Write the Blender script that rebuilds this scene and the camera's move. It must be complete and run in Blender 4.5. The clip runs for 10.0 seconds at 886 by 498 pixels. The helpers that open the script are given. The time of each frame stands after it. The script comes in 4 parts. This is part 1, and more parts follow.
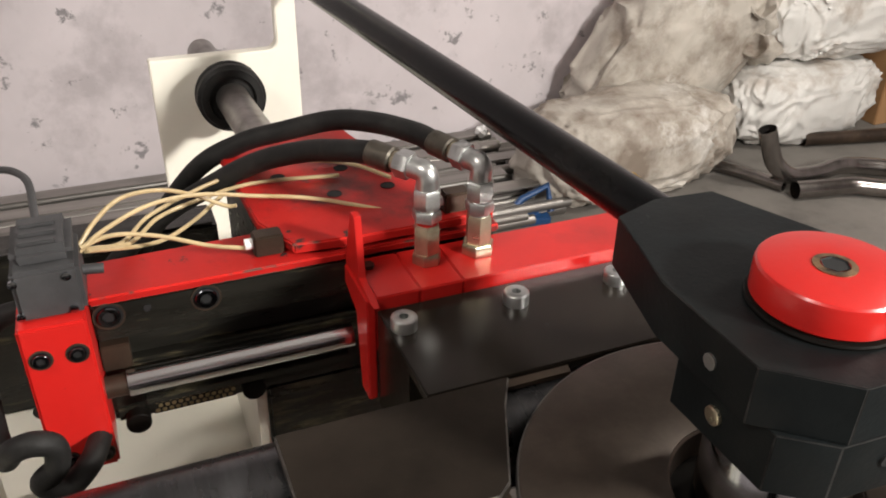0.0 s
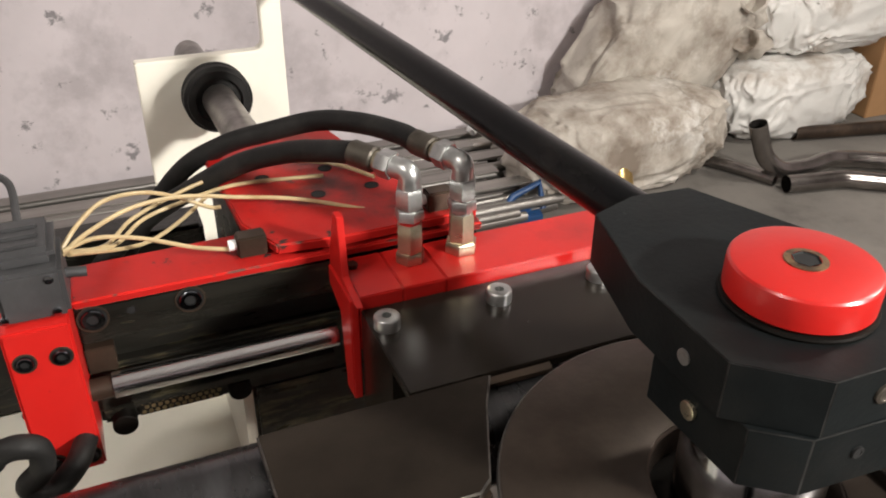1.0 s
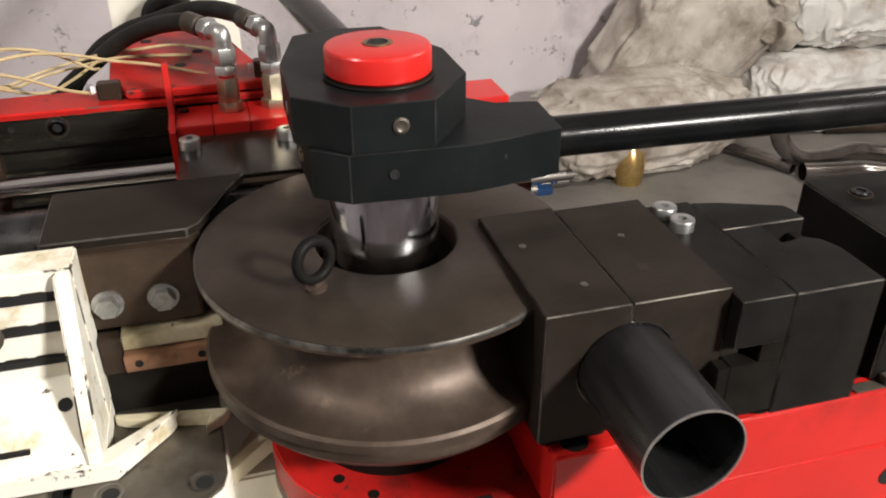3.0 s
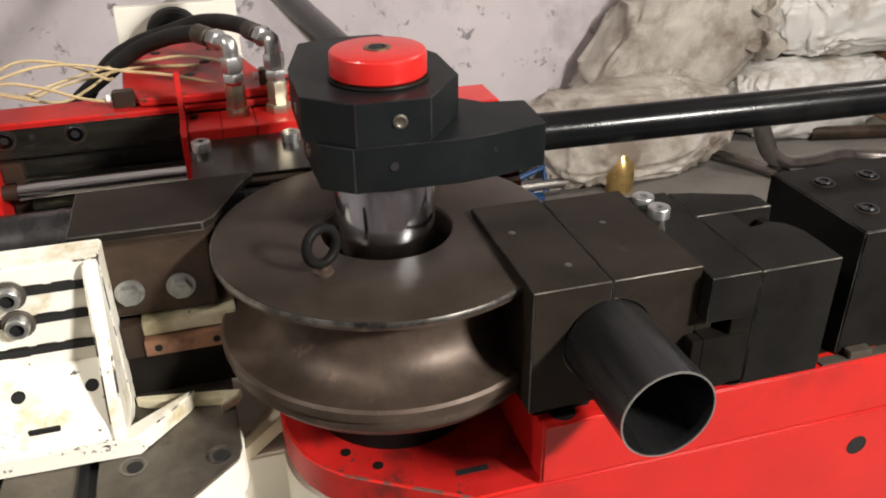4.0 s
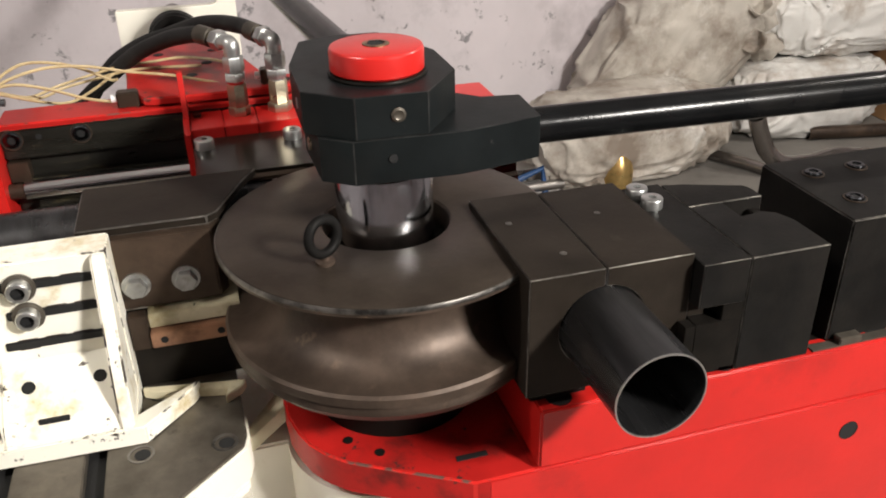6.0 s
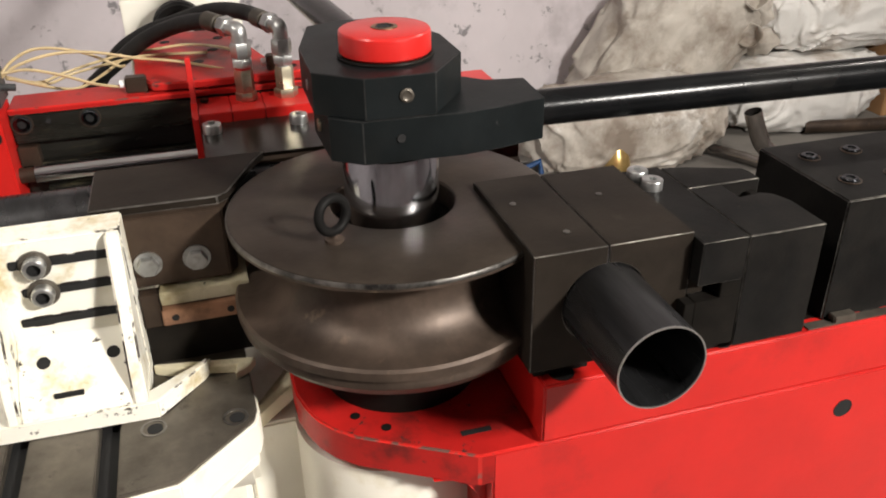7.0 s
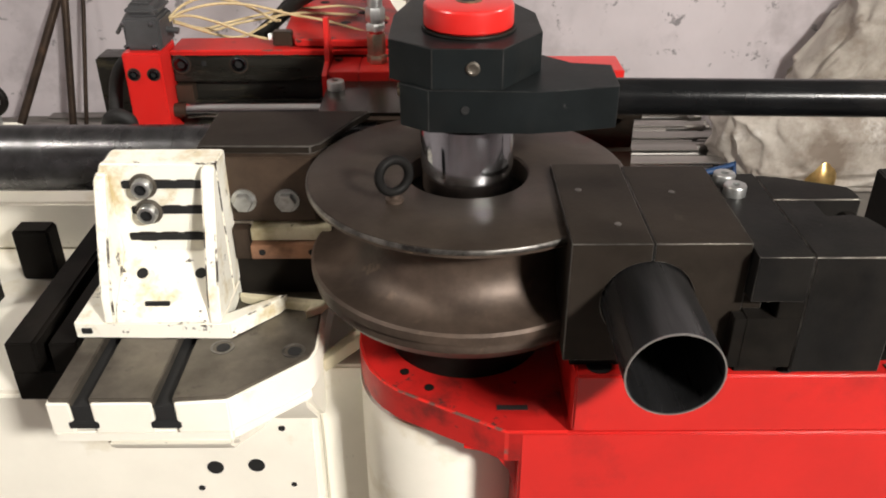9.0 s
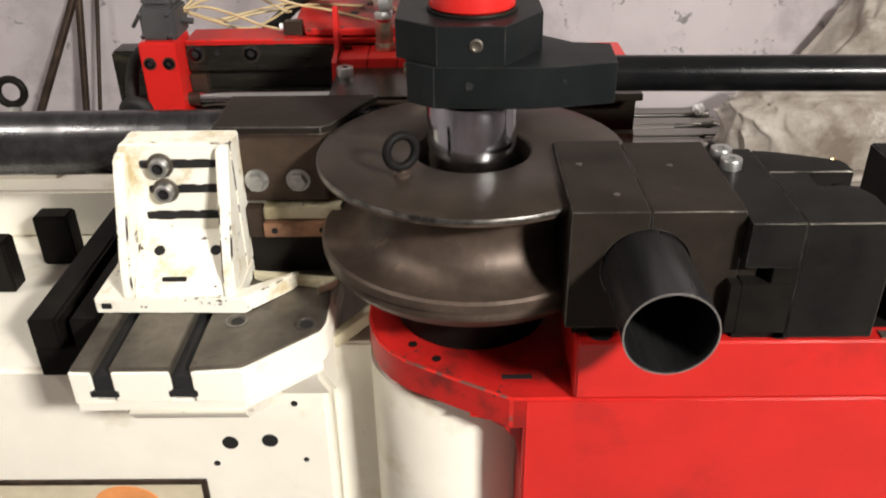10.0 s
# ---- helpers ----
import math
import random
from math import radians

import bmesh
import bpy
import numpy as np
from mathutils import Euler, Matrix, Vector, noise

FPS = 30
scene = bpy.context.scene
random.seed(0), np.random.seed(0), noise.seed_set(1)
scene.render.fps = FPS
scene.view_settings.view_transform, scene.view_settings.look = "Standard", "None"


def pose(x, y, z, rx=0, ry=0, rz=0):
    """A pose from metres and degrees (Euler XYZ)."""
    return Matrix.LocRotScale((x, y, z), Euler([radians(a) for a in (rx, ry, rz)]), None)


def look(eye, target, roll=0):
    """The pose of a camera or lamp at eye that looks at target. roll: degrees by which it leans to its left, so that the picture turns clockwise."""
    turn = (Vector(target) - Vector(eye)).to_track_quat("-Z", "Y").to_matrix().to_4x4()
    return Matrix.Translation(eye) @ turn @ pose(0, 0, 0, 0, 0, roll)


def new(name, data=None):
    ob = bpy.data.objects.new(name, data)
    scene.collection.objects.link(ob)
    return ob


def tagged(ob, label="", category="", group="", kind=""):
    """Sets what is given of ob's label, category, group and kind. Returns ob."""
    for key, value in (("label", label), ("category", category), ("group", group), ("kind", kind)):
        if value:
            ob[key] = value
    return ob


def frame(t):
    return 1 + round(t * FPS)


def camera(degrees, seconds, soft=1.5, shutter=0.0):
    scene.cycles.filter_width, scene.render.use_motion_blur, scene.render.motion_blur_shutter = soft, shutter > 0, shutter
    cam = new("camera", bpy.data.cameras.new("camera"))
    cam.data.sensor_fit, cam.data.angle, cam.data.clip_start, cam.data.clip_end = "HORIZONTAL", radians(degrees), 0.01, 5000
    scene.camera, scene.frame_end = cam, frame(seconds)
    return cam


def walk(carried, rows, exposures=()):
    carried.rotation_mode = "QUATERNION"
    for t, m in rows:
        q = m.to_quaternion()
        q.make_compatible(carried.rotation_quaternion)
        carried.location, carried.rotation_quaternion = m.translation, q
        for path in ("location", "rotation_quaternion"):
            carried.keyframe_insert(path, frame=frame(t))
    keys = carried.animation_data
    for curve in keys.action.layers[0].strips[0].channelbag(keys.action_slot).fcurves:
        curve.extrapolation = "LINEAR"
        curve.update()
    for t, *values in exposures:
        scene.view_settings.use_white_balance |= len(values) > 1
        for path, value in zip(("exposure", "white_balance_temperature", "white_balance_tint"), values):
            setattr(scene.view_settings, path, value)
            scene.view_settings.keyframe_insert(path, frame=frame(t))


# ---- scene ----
cam = camera(55.7, 10.0, soft=1.9, shutter=0.4)
# seconds, place, turn (degrees)
ROWS = [
    (0.0, -0.3185, -0.2536, 1.3656, 59.379, -1.067, -22.164),
    (0.5, -0.3148, -0.2519, 1.3668, 59.22, -0.785, -22.247),
    (1.0, -0.3099, -0.2599, 1.3683, 59.229, -0.625, -22.762),
    (1.5, -0.3, -0.2688, 1.3542, 59.097, -0.167, -23.618),
    (2.0, -0.2707, -0.3396, 1.3266, 58.876, 0.511, -24.607),
    (2.5, -0.1873, -0.46, 1.3129, 59.81, -0.362, -21.273),
    (3.0, -0.112, -0.5743, 1.3171, 60.137, 0.135, -15.595),
    (4.5, -0.1357, -0.636, 1.3263, 61.483, 0.779, -16.505),
    (5.0, -0.1228, -0.6418, 1.325, 61.469, 0.994, -16.259),
    (6.5, -0.1429, -0.6597, 1.3234, 61.357, 0.964, -16.588),
    (7.0, -0.1486, -0.6721, 1.3198, 61.166, 0.818, -16.667),
    (7.5, -0.1, -0.6992, 1.3141, 60.906, -0.312, -12.137),
    (8.0, -0.0096, -0.7199, 1.2985, 59.884, -1.193, -4.599),
    (8.5, -0.0101, -0.7238, 1.3159, 59.651, -0.526, -1.396),
    (9.0, -0.0232, -0.7107, 1.3201, 59.998, 0.19, -0.172),
    (9.5, -0.0178, -0.7125, 1.3234, 60.422, 0.416, 0.059),
    (10.0, -0.0189, -0.7482, 1.3082, 60.363, 0.828, 0.32),
]

TURNS = [
    (2.2, (-0.245, -0.385, 1.319), (0.459, 1.186, 0.301), 0.1),
    (2.8, (-0.130, -0.536, 1.311), (0.388, 1.126, 0.326), 0.4),
    (8.2, (0.001, -0.718, 1.305), (0.109, 1.006, 0.298), 1.2),
]
walk(cam, sorted([(t, pose(*r)) for t, *r in ROWS] + [(t, look(*r)) for t, *r in TURNS], key=lambda row: row[0]),
     exposures=[(0.0, 0.14), (1.5, 0.14), (2.5, 0.05), (3.2, 0.0), (10.0, 0.0)])

# ---- light ----
world = bpy.data.worlds.new("world")
scene.world = world
world.use_nodes = True
world.node_tree.nodes["Background"].inputs[0].default_value = (1.0, 0.97, 0.95, 1)
world.node_tree.nodes["Background"].inputs[1].default_value = 0.08
scene.view_settings.exposure = 0.0

KEY, KEY_WATTS = (1.35, -1.95, 2.30), 165.0  # flood lamp in front of the machine
LAMPS = [  # place of an unseen ceiling tube lamp, length, watts
    ((2.4, 0.35, 2.85), 0.7, 50.0),
    # added fill lamp that lifts the shadows from the left
    ((-1.6, -0.5, 2.85), 0.7, 30.0),
]


# ---- materials ----
def material(name, color, rough=0.5, metal=0.0, var=0.15, scale=30.0, dark=None, dark_scale=6.0, dark_at=(0.6, 0.75), bump=0.1, bump_scale=120.0,
             coat=0.0, rough_var=0.1, stretch=(1, 1, 1), spec=0.5, dark2=None, dark2_scale=20.0, dark2_at=(0.6, 0.65)):
    """A painted, cast or machined surface: colour that varies at two scales, patches of dirt or wear, uneven gloss and fine relief."""
    m = bpy.data.materials.new(name)
    m.use_nodes = True
    t = m.node_tree
    n, l = t.nodes, t.links
    p = n["Principled BSDF"]
    p.inputs["Metallic"].default_value = metal
    p.inputs["Specular IOR Level"].default_value = spec
    p.inputs["Coat Weight"].default_value = coat
    p.inputs["Coat Roughness"].default_value = 0.15
    tc = n.new("ShaderNodeTexCoord")
    mp = n.new("ShaderNodeMapping")
    mp.inputs["Scale"].default_value = stretch
    l.new(tc.outputs["Object"], mp.inputs["Vector"])

    def tex(s, detail=5.0, rgh=0.6):
        x = n.new("ShaderNodeTexNoise")
        x.inputs["Scale"].default_value = s
        x.inputs["Detail"].default_value = detail
        x.inputs["Roughness"].default_value = rgh
        l.new(mp.outputs["Vector"], x.inputs["Vector"])
        return x.outputs["Fac"]

    def ramp(fac, a, b, ca=(0, 0, 0, 1), cb=(1, 1, 1, 1)):
        r = n.new("ShaderNodeValToRGB")
        r.color_ramp.elements[0].position, r.color_ramp.elements[1].position = a, b
        r.color_ramp.elements[0].color, r.color_ramp.elements[1].color = ca, cb
        l.new(fac, r.inputs["Fac"])
        return r.outputs["Color"]

    lo = [c * (1 - var) for c in color] + [1]
    hi = [min(1, c * (1 + var)) for c in color] + [1]
    col = ramp(tex(scale), 0.3, 0.7, lo, hi)
    if dark:
        mx = n.new("ShaderNodeMix")
        mx.data_type = "RGBA"
        l.new(ramp(tex(dark_scale, 8.0, 0.65), *dark_at), mx.inputs["Factor"])
        l.new(col, mx.inputs["A"])
        mx.inputs["B"].default_value = (*dark, 1)
        col = mx.outputs["Result"]
    if dark2:
        mx = n.new("ShaderNodeMix")
        mx.data_type = "RGBA"
        l.new(ramp(tex(dark2_scale, 6.0, 0.7), *dark2_at), mx.inputs["Factor"])
        l.new(col, mx.inputs["A"])
        mx.inputs["B"].default_value = (*dark2, 1)
        col = mx.outputs["Result"]
    l.new(col, p.inputs["Base Color"])
    g = n.new("ShaderNodeMapRange")
    g.inputs["To Min"].default_value = max(0.02, rough - rough_var)
    g.inputs["To Max"].default_value = min(1, rough + rough_var)
    l.new(tex(scale * 0.6, 6.0), g.inputs["Value"])
    l.new(g.outputs["Result"], p.inputs["Roughness"])
    if bump:
        b = n.new("ShaderNodeBump")
        b.inputs["Strength"].default_value = bump
        b.inputs["Distance"].default_value = 0.002
        l.new(tex(bump_scale), b.inputs["Height"])
        l.new(b.outputs["Normal"], p.inputs["Normal"])
    return m


RED = material("red_paint", (0.51, 0.014, 0.011), 0.34, 0, 0.08, 14, (0.36, 0.012, 0.010), 9, (0.58, 0.74), 0.08, 90, coat=0.2,
               dark2=(0.05, 0.012, 0.010), dark2_scale=55, dark2_at=(0.70, 0.73))
RED_WORN = material("worn_red_paint", (0.40, 0.012, 0.010), 0.42, 0, 0.14, 20, (0.07, 0.012, 0.010), 11, (0.50, 0.66), 0.15, 80, spec=0.35,
                    dark2=(0.03, 0.022, 0.02), dark2_scale=32, dark2_at=(0.62, 0.66))
CREAM = material("cream_paint", (0.86, 0.83, 0.73), 0.42, 0, 0.04, 12, (0.62, 0.54, 0.36), 9, (0.58, 0.78), 0.12, 70, dark2=(0.10, 0.085, 0.06), dark2_scale=42, dark2_at=(0.70, 0.73))
CREAM_CHIP = material("chipped_cream_paint", (0.86, 0.84, 0.74), 0.42, 0, 0.05, 18, (0.56, 0.46, 0.26), 17, (0.53, 0.66), 0.2, 70, dark2=(0.06, 0.05, 0.04), dark2_scale=38, dark2_at=(0.635, 0.665))
BLACK = material("black_oxide_steel", (0.0085, 0.0075, 0.0065), 0.46, 0.08, 0.3, 25, (0.018, 0.015, 0.012), 11, (0.5, 0.8), 0.10, 200, spec=0.07)
BLACK2 = material("blued_steel", (0.008, 0.010, 0.0105), 0.43, 0.1, 0.25, 25, (0.016, 0.016, 0.015), 9, (0.45, 0.75), 0.10, 240, spec=0.13,
                  dark2=(0.05, 0.05, 0.048), dark2_scale=60, dark2_at=(0.69, 0.72))
BLACK3 = material("oiled_black_block", (0.0088, 0.0084, 0.0080), 0.48, 0.08, 0.3, 25, (0.018, 0.016, 0.014), 10, (0.45, 0.75), 0.10, 220, rough_var=0.12, spec=0.07,
                  dark2=(0.06, 0.052, 0.045), dark2_scale=48, dark2_at=(0.68, 0.73))
ROD = material("glossy_black_rod", (0.0045, 0.0048, 0.0052), 0.22, 0.0, 0.3, 25, (0.014, 0.013, 0.012), 11, (0.5, 0.8), 0.06, 200, spec=0.17,
               dark2=(0.12, 0.12, 0.12), dark2_scale=45, dark2_at=(0.73, 0.75))
DARKCHROME = material("dark_burnished_steel", (0.10, 0.105, 0.115), 0.2, 1.0, 0.2, 30, bump=0.03)
DIE = material("worn_die_steel", (0.100, 0.072, 0.055), 0.47, 0.5, 0.3, 16, (0.034, 0.024, 0.018), 9, (0.40, 0.64), 0.14, 160, rough_var=0.16, spec=0.4,
               dark2=(0.13, 0.093, 0.066), dark2_scale=34, dark2_at=(0.60, 0.72))
EDGE_DARK = material("rubbed_black_edge", (0.055, 0.055, 0.053), 0.4, 0.5, 0.3, 60, (0.012, 0.012, 0.012), 16, (0.42, 0.6), 0.05)
EDGE_STEEL = material("worn_steel_edge", (0.19, 0.18, 0.165), 0.35, 0.8, 0.3, 60, (0.03, 0.028, 0.026), 24, (0.47, 0.66), 0.05)
EDGE_CREAM = material("chipped_paint_edge", (0.84, 0.80, 0.68), 0.5, 0, 0.05, 30, (0.06, 0.05, 0.04), 26, (0.52, 0.56), 0.2)
EDGE_RED = material("scraped_red_edge", (0.55, 0.02, 0.015), 0.4, 0, 0.1, 30, (0.15, 0.075, 0.062), 34, (0.52, 0.58), 0.2)
DIE_TOP = material("dark_die_steel", (0.066, 0.052, 0.041), 0.43, 0.6, 0.25, 18, (0.036, 0.027, 0.021), 8, (0.42, 0.70), 0.08, 190, rough_var=0.12, spec=0.3)
CLAMP = material("oiled_tool_steel", (0.0185, 0.0145, 0.0112), 0.48, 0.15, 0.25, 20, (0.030, 0.024, 0.019), 8, (0.45, 0.72), 0.08, 210, rough_var=0.12, spec=0.10,
                 dark2=(0.045, 0.037, 0.029), dark2_scale=26, dark2_at=(0.64, 0.80))
TUBE = material("dark_drawn_steel", (0.090, 0.090, 0.093), 0.28, 0.88, 0.3, 60, (0.03, 0.03, 0.03), 12, (0.5, 0.75), 0.06, 300, rough_var=0.12, stretch=(1, 0.1, 1))
TUBE_X = material("oily_drawn_steel", (0.07, 0.068, 0.068), 0.33, 0.8, 0.3, 60, (0.03, 0.028, 0.026), 9, (0.5, 0.75), 0.06, 300, stretch=(0.1, 1, 1))
PIPE = material("bright_bent_pipe", (0.26, 0.24, 0.225), 0.22, 0.95, 0.2, 20, (0.12, 0.10, 0.09), 7, (0.5, 0.75), 0.05, 200)
RIM = material("cut_steel_edge", (0.62, 0.62, 0.62), 0.3, 1.0, 0.1, 80)
CHROME = material("chrome", (0.38, 0.39, 0.41), 0.12, 1.0, 0.05, 30, rough_var=0.05, bump=0.0)
BRIGHT = material("ground_bright_chrome", (0.72, 0.72, 0.73), 0.16, 1.0, 0.05, 30, rough_var=0.04, bump=0.0)
SHAFT = material("scuffed_shaft_steel", (0.30, 0.28, 0.26), 0.36, 0.9, 0.25, 30, (0.08, 0.07, 0.06), 12, (0.48, 0.7), 0.1, 160, rough_var=0.12)
SOCKET = material("rusty_socket_steel", (0.24, 0.15, 0.08), 0.4, 0.6, 0.3, 90, (0.06, 0.04, 0.03), 120, (0.45, 0.65), 0.1)
ZINC = material("zinc_plated_steel", (0.50, 0.51, 0.50), 0.33, 0.9, 0.2, 60, (0.22, 0.20, 0.17), 40, (0.55, 0.75), 0.1, 260)
ZINC_Y = material("yellow_zinc_steel", (0.50, 0.45, 0.33), 0.3, 0.9, 0.2, 60, (0.20, 0.17, 0.12), 40, (0.55, 0.75), 0.1, 260)
BRASS = material("brass", (0.70, 0.50, 0.20), 0.3, 0.95, 0.15, 60, (0.25, 0.16, 0.07), 30, (0.55, 0.75))
OILED = material("oil_wet_black_steel", (0.016, 0.0125, 0.0095), 0.22, 0.2, 0.3, 20, (0.022, 0.018, 0.014), 9, (0.5, 0.75), 0.05, 160, rough_var=0.10, spec=0.35)
OILY = material("oily_black_casting", (0.016, 0.015, 0.012), 0.30, 0.2, 0.4, 30, (0.11, 0.095, 0.055), 14, (0.57, 0.66), 0.35, 90, rough_var=0.2, stretch=(0.45, 1, 2.2))
MESH_M = material("greasy_plate", (0.30, 0.23, 0.12), 0.4, 0.5, 0.4, 40, bump=0.3)
FERRULE = material("dull_crimped_steel", (0.10, 0.088, 0.072), 0.45, 0.7, 0.25, 50, (0.05, 0.042, 0.034), 30, (0.5, 0.7), 0.1, 200)
RUBBER = material("black_rubber", (0.0105, 0.0102, 0.0098), 0.60, 0, 0.25, 60, (0.026, 0.025, 0.023), 20, (0.5, 0.75), 0.2, 400, spec=0.25)
RUST = material("rusty_steel_strip", (0.32, 0.17, 0.10), 0.55, 0.3, 0.25, 30, (0.10, 0.05, 0.03), 25, (0.5, 0.7), 0.2)
# dark and reddish blotches also carry the wiper holder's shading in the colour
BROWN = material("brown_tool_steel", (0.068, 0.046, 0.032), 0.42, 0.5, 0.3, 20, (0.030, 0.020, 0.014), 12, (0.42, 0.68), 0.1, dark2=(0.13, 0.075, 0.045), dark2_scale=16, dark2_at=(0.60, 0.72))
TABLE = material("machined_table_steel", (0.150, 0.132, 0.108), 0.42, 0.6, 0.2, 40, (0.070, 0.060, 0.048), 11, (0.42, 0.68), 0.1, 200, dark2=(0.04, 0.033, 0.026), dark2_scale=26, dark2_at=(0.62, 0.74))
HOLE = material("dark_hole", (0.006, 0.006, 0.006), 0.8, 0, 0.1)
GREY = material("grey_cast_valve", (0.062, 0.062, 0.064), 0.5, 0.3, 0.2, 40, (0.06, 0.06, 0.06), 25, (0.5, 0.7), 0.15, 200)
LINE = material("yellowed_plastic_line", (0.46, 0.36, 0.20), 0.35, 0, 0.15, 60, (0.32, 0.21, 0.08), 20, (0.5, 0.7), 0.0)
BLUE = material("blue_painted_vise", (0.015, 0.06, 0.17), 0.4, 0, 0.2, 30, (0.01, 0.015, 0.03), 20, (0.55, 0.7), 0.2)
WALL = material("stained_plaster", (0.66, 0.61, 0.63), 0.85, 0, 0.12, 1.6, (0.50, 0.46, 0.475), 3.4, (0.50, 0.66), 0.25, 40, dark2=(0.27, 0.255, 0.265), dark2_scale=10, dark2_at=(0.605, 0.655))
FLOOR = material("dusty_concrete", (0.180, 0.167, 0.150), 0.75, 0, 0.15, 8, (0.095, 0.087, 0.078), 4, (0.45, 0.7), 0.3, 90, dark2=(0.06, 0.065, 0.06), dark2_scale=22, dark2_at=(0.68, 0.74))
CEIL = material("ceiling_plaster", (0.62, 0.61, 0.60), 0.9, 0, 0.05, 3)
BAG = material("grey_woven_sack", (0.50, 0.465, 0.41), 0.66, 0, 0.14, 5, (0.215, 0.175, 0.138), 4, (0.45, 0.64), 0.3, 160, dark2=(0.66, 0.64, 0.60), dark2_scale=2.6, dark2_at=(0.56, 0.66))
BAG_W = material("white_woven_sack", (0.66, 0.65, 0.62), 0.5, 0, 0.07, 5, (0.40, 0.35, 0.30), 4.5, (0.50, 0.66), 0.3, 160)
# duller, blotched version of the cream paint
DULL_CREAM = material("dull_cream_paint", (0.58, 0.53, 0.38), 0.5, 0, 0.12, 20, (0.30, 0.25, 0.13), 18, (0.48, 0.66), 0.2, 70, dark2=(0.05, 0.045, 0.03), dark2_scale=45, dark2_at=(0.66, 0.70))
CARD = material("brown_cardboard", (0.36, 0.20, 0.09), 0.8, 0, 0.1, 8, (0.25, 0.13, 0.06), 5)
BARS = material("bundled_bright_tube", (0.30, 0.285, 0.265), 0.40, 0.8, 0.3, 5, (0.09, 0.08, 0.072), 3, (0.5, 0.75), 0.1, 100, stretch=(0.15, 3, 3))
ORANGE = material("orange_print", (0.75, 0.30, 0.10), 0.5, 0, 0.1, 30)
PAPER = material("label_paper", (0.62, 0.55, 0.40), 0.5, 0, 0.08, 30)
WHITE_RAG = material("white_paper_scrap", (0.85, 0.85, 0.84), 0.8, 0, 0.05, 30)
LAMP_M = bpy.data.materials.new("lamp_diffuser")
LAMP_M.use_nodes = True
LAMP_M.node_tree.nodes["Principled BSDF"].inputs["Emission Color"].default_value = (1, 0.95, 0.88, 1)
LAMP_M.node_tree.nodes["Principled BSDF"].inputs["Emission Strength"].default_value = 6.0


# ---- builders ----
def thing(name, base, label, category, group="", kind=""):
    """An empty at the thing's base, to which part() ties its meshes."""
    e = new(name)
    e.location = base
    e.empty_display_size = 0.05
    return tagged(e, label, category, group, kind)


def place(ob, parent):
    ob.parent = parent
    if parent.parent is None:
        ob.matrix_parent_inverse = Matrix.Translation(-parent.location)


def part(name, bm, mat, parent=None, label="", angle=35):
    """Links a bmesh, in world metres, as one mesh under a thing or a part."""
    me = bpy.data.meshes.new(name)
    bmesh.ops.recalc_face_normals(bm, faces=bm.faces)
    bm.to_mesh(me)
    bm.free()
    for f in me.polygons:
        f.use_smooth = True
    me.set_sharp_from_angle(angle=radians(angle))
    me.materials.append(mat)
    edge = {BLACK2: EDGE_DARK, BLACK3: EDGE_STEEL, CLAMP: EDGE_STEEL, CREAM_CHIP: EDGE_CREAM, RED_WORN: EDGE_RED}.get(mat)
    if edge:
        me.materials.append(edge)
    else:
        me.polygons.foreach_set("material_index", [0] * len(me.polygons))
    ob = new(name, me)
    if parent:
        place(ob, parent)
    if label:
        tagged(ob, label)
    return ob


def bevel(bm, width, seg=2, geom=None, limit=25):
    edges = [e for e in (geom or bm.edges) if len(e.link_faces) == 2 and e.calc_face_angle(0) > radians(limit)]
    if width and edges:
        bmesh.ops.bevel(bm, geom=edges, offset=width, segments=seg, affect="EDGES", clamp_overlap=True, material=1)
    return bm


def box(x0, x1, y0, y1, z0, z1, b=0.0015, bm=None):
    own = bm is None
    bm = bmesh.new() if own else bm
    m = Matrix.LocRotScale(((x0 + x1) / 2, (y0 + y1) / 2, (z0 + z1) / 2), None, (x1 - x0, y1 - y0, z1 - z0))
    bmesh.ops.create_cube(bm, size=1, matrix=m)
    return bevel(bm, b) if own else bm


def prism(outline, a, c, axis="z", b=0.0012):
    """An outline (in the two other axes, in order) drawn out along an axis from a to c."""
    bm = bmesh.new()

    def at(p, h):
        return {"z": (p[0], p[1], h), "y": (p[0], h, p[1]), "x": (h, p[0], p[1])}[axis]

    lo = [bm.verts.new(at(p, a)) for p in outline]
    hi = [bm.verts.new(at(p, c)) for p in outline]
    bm.faces.new(lo)
    bm.faces.new(hi[::-1])
    for i in range(len(lo)):
        j = (i + 1) % len(lo)
        bm.faces.new((lo[i], hi[i], hi[j], lo[j]))
    bmesh.ops.recalc_face_normals(bm, faces=bm.faces)
    return bevel(bm, b, 2, limit=28)


def arc(cx, cy, r, a0, a1, n):
    return [(cx + r * math.cos(radians(a0 + (a1 - a0) * i / n)), cy + r * math.sin(radians(a0 + (a1 - a0) * i / n))) for i in range(n + 1)]


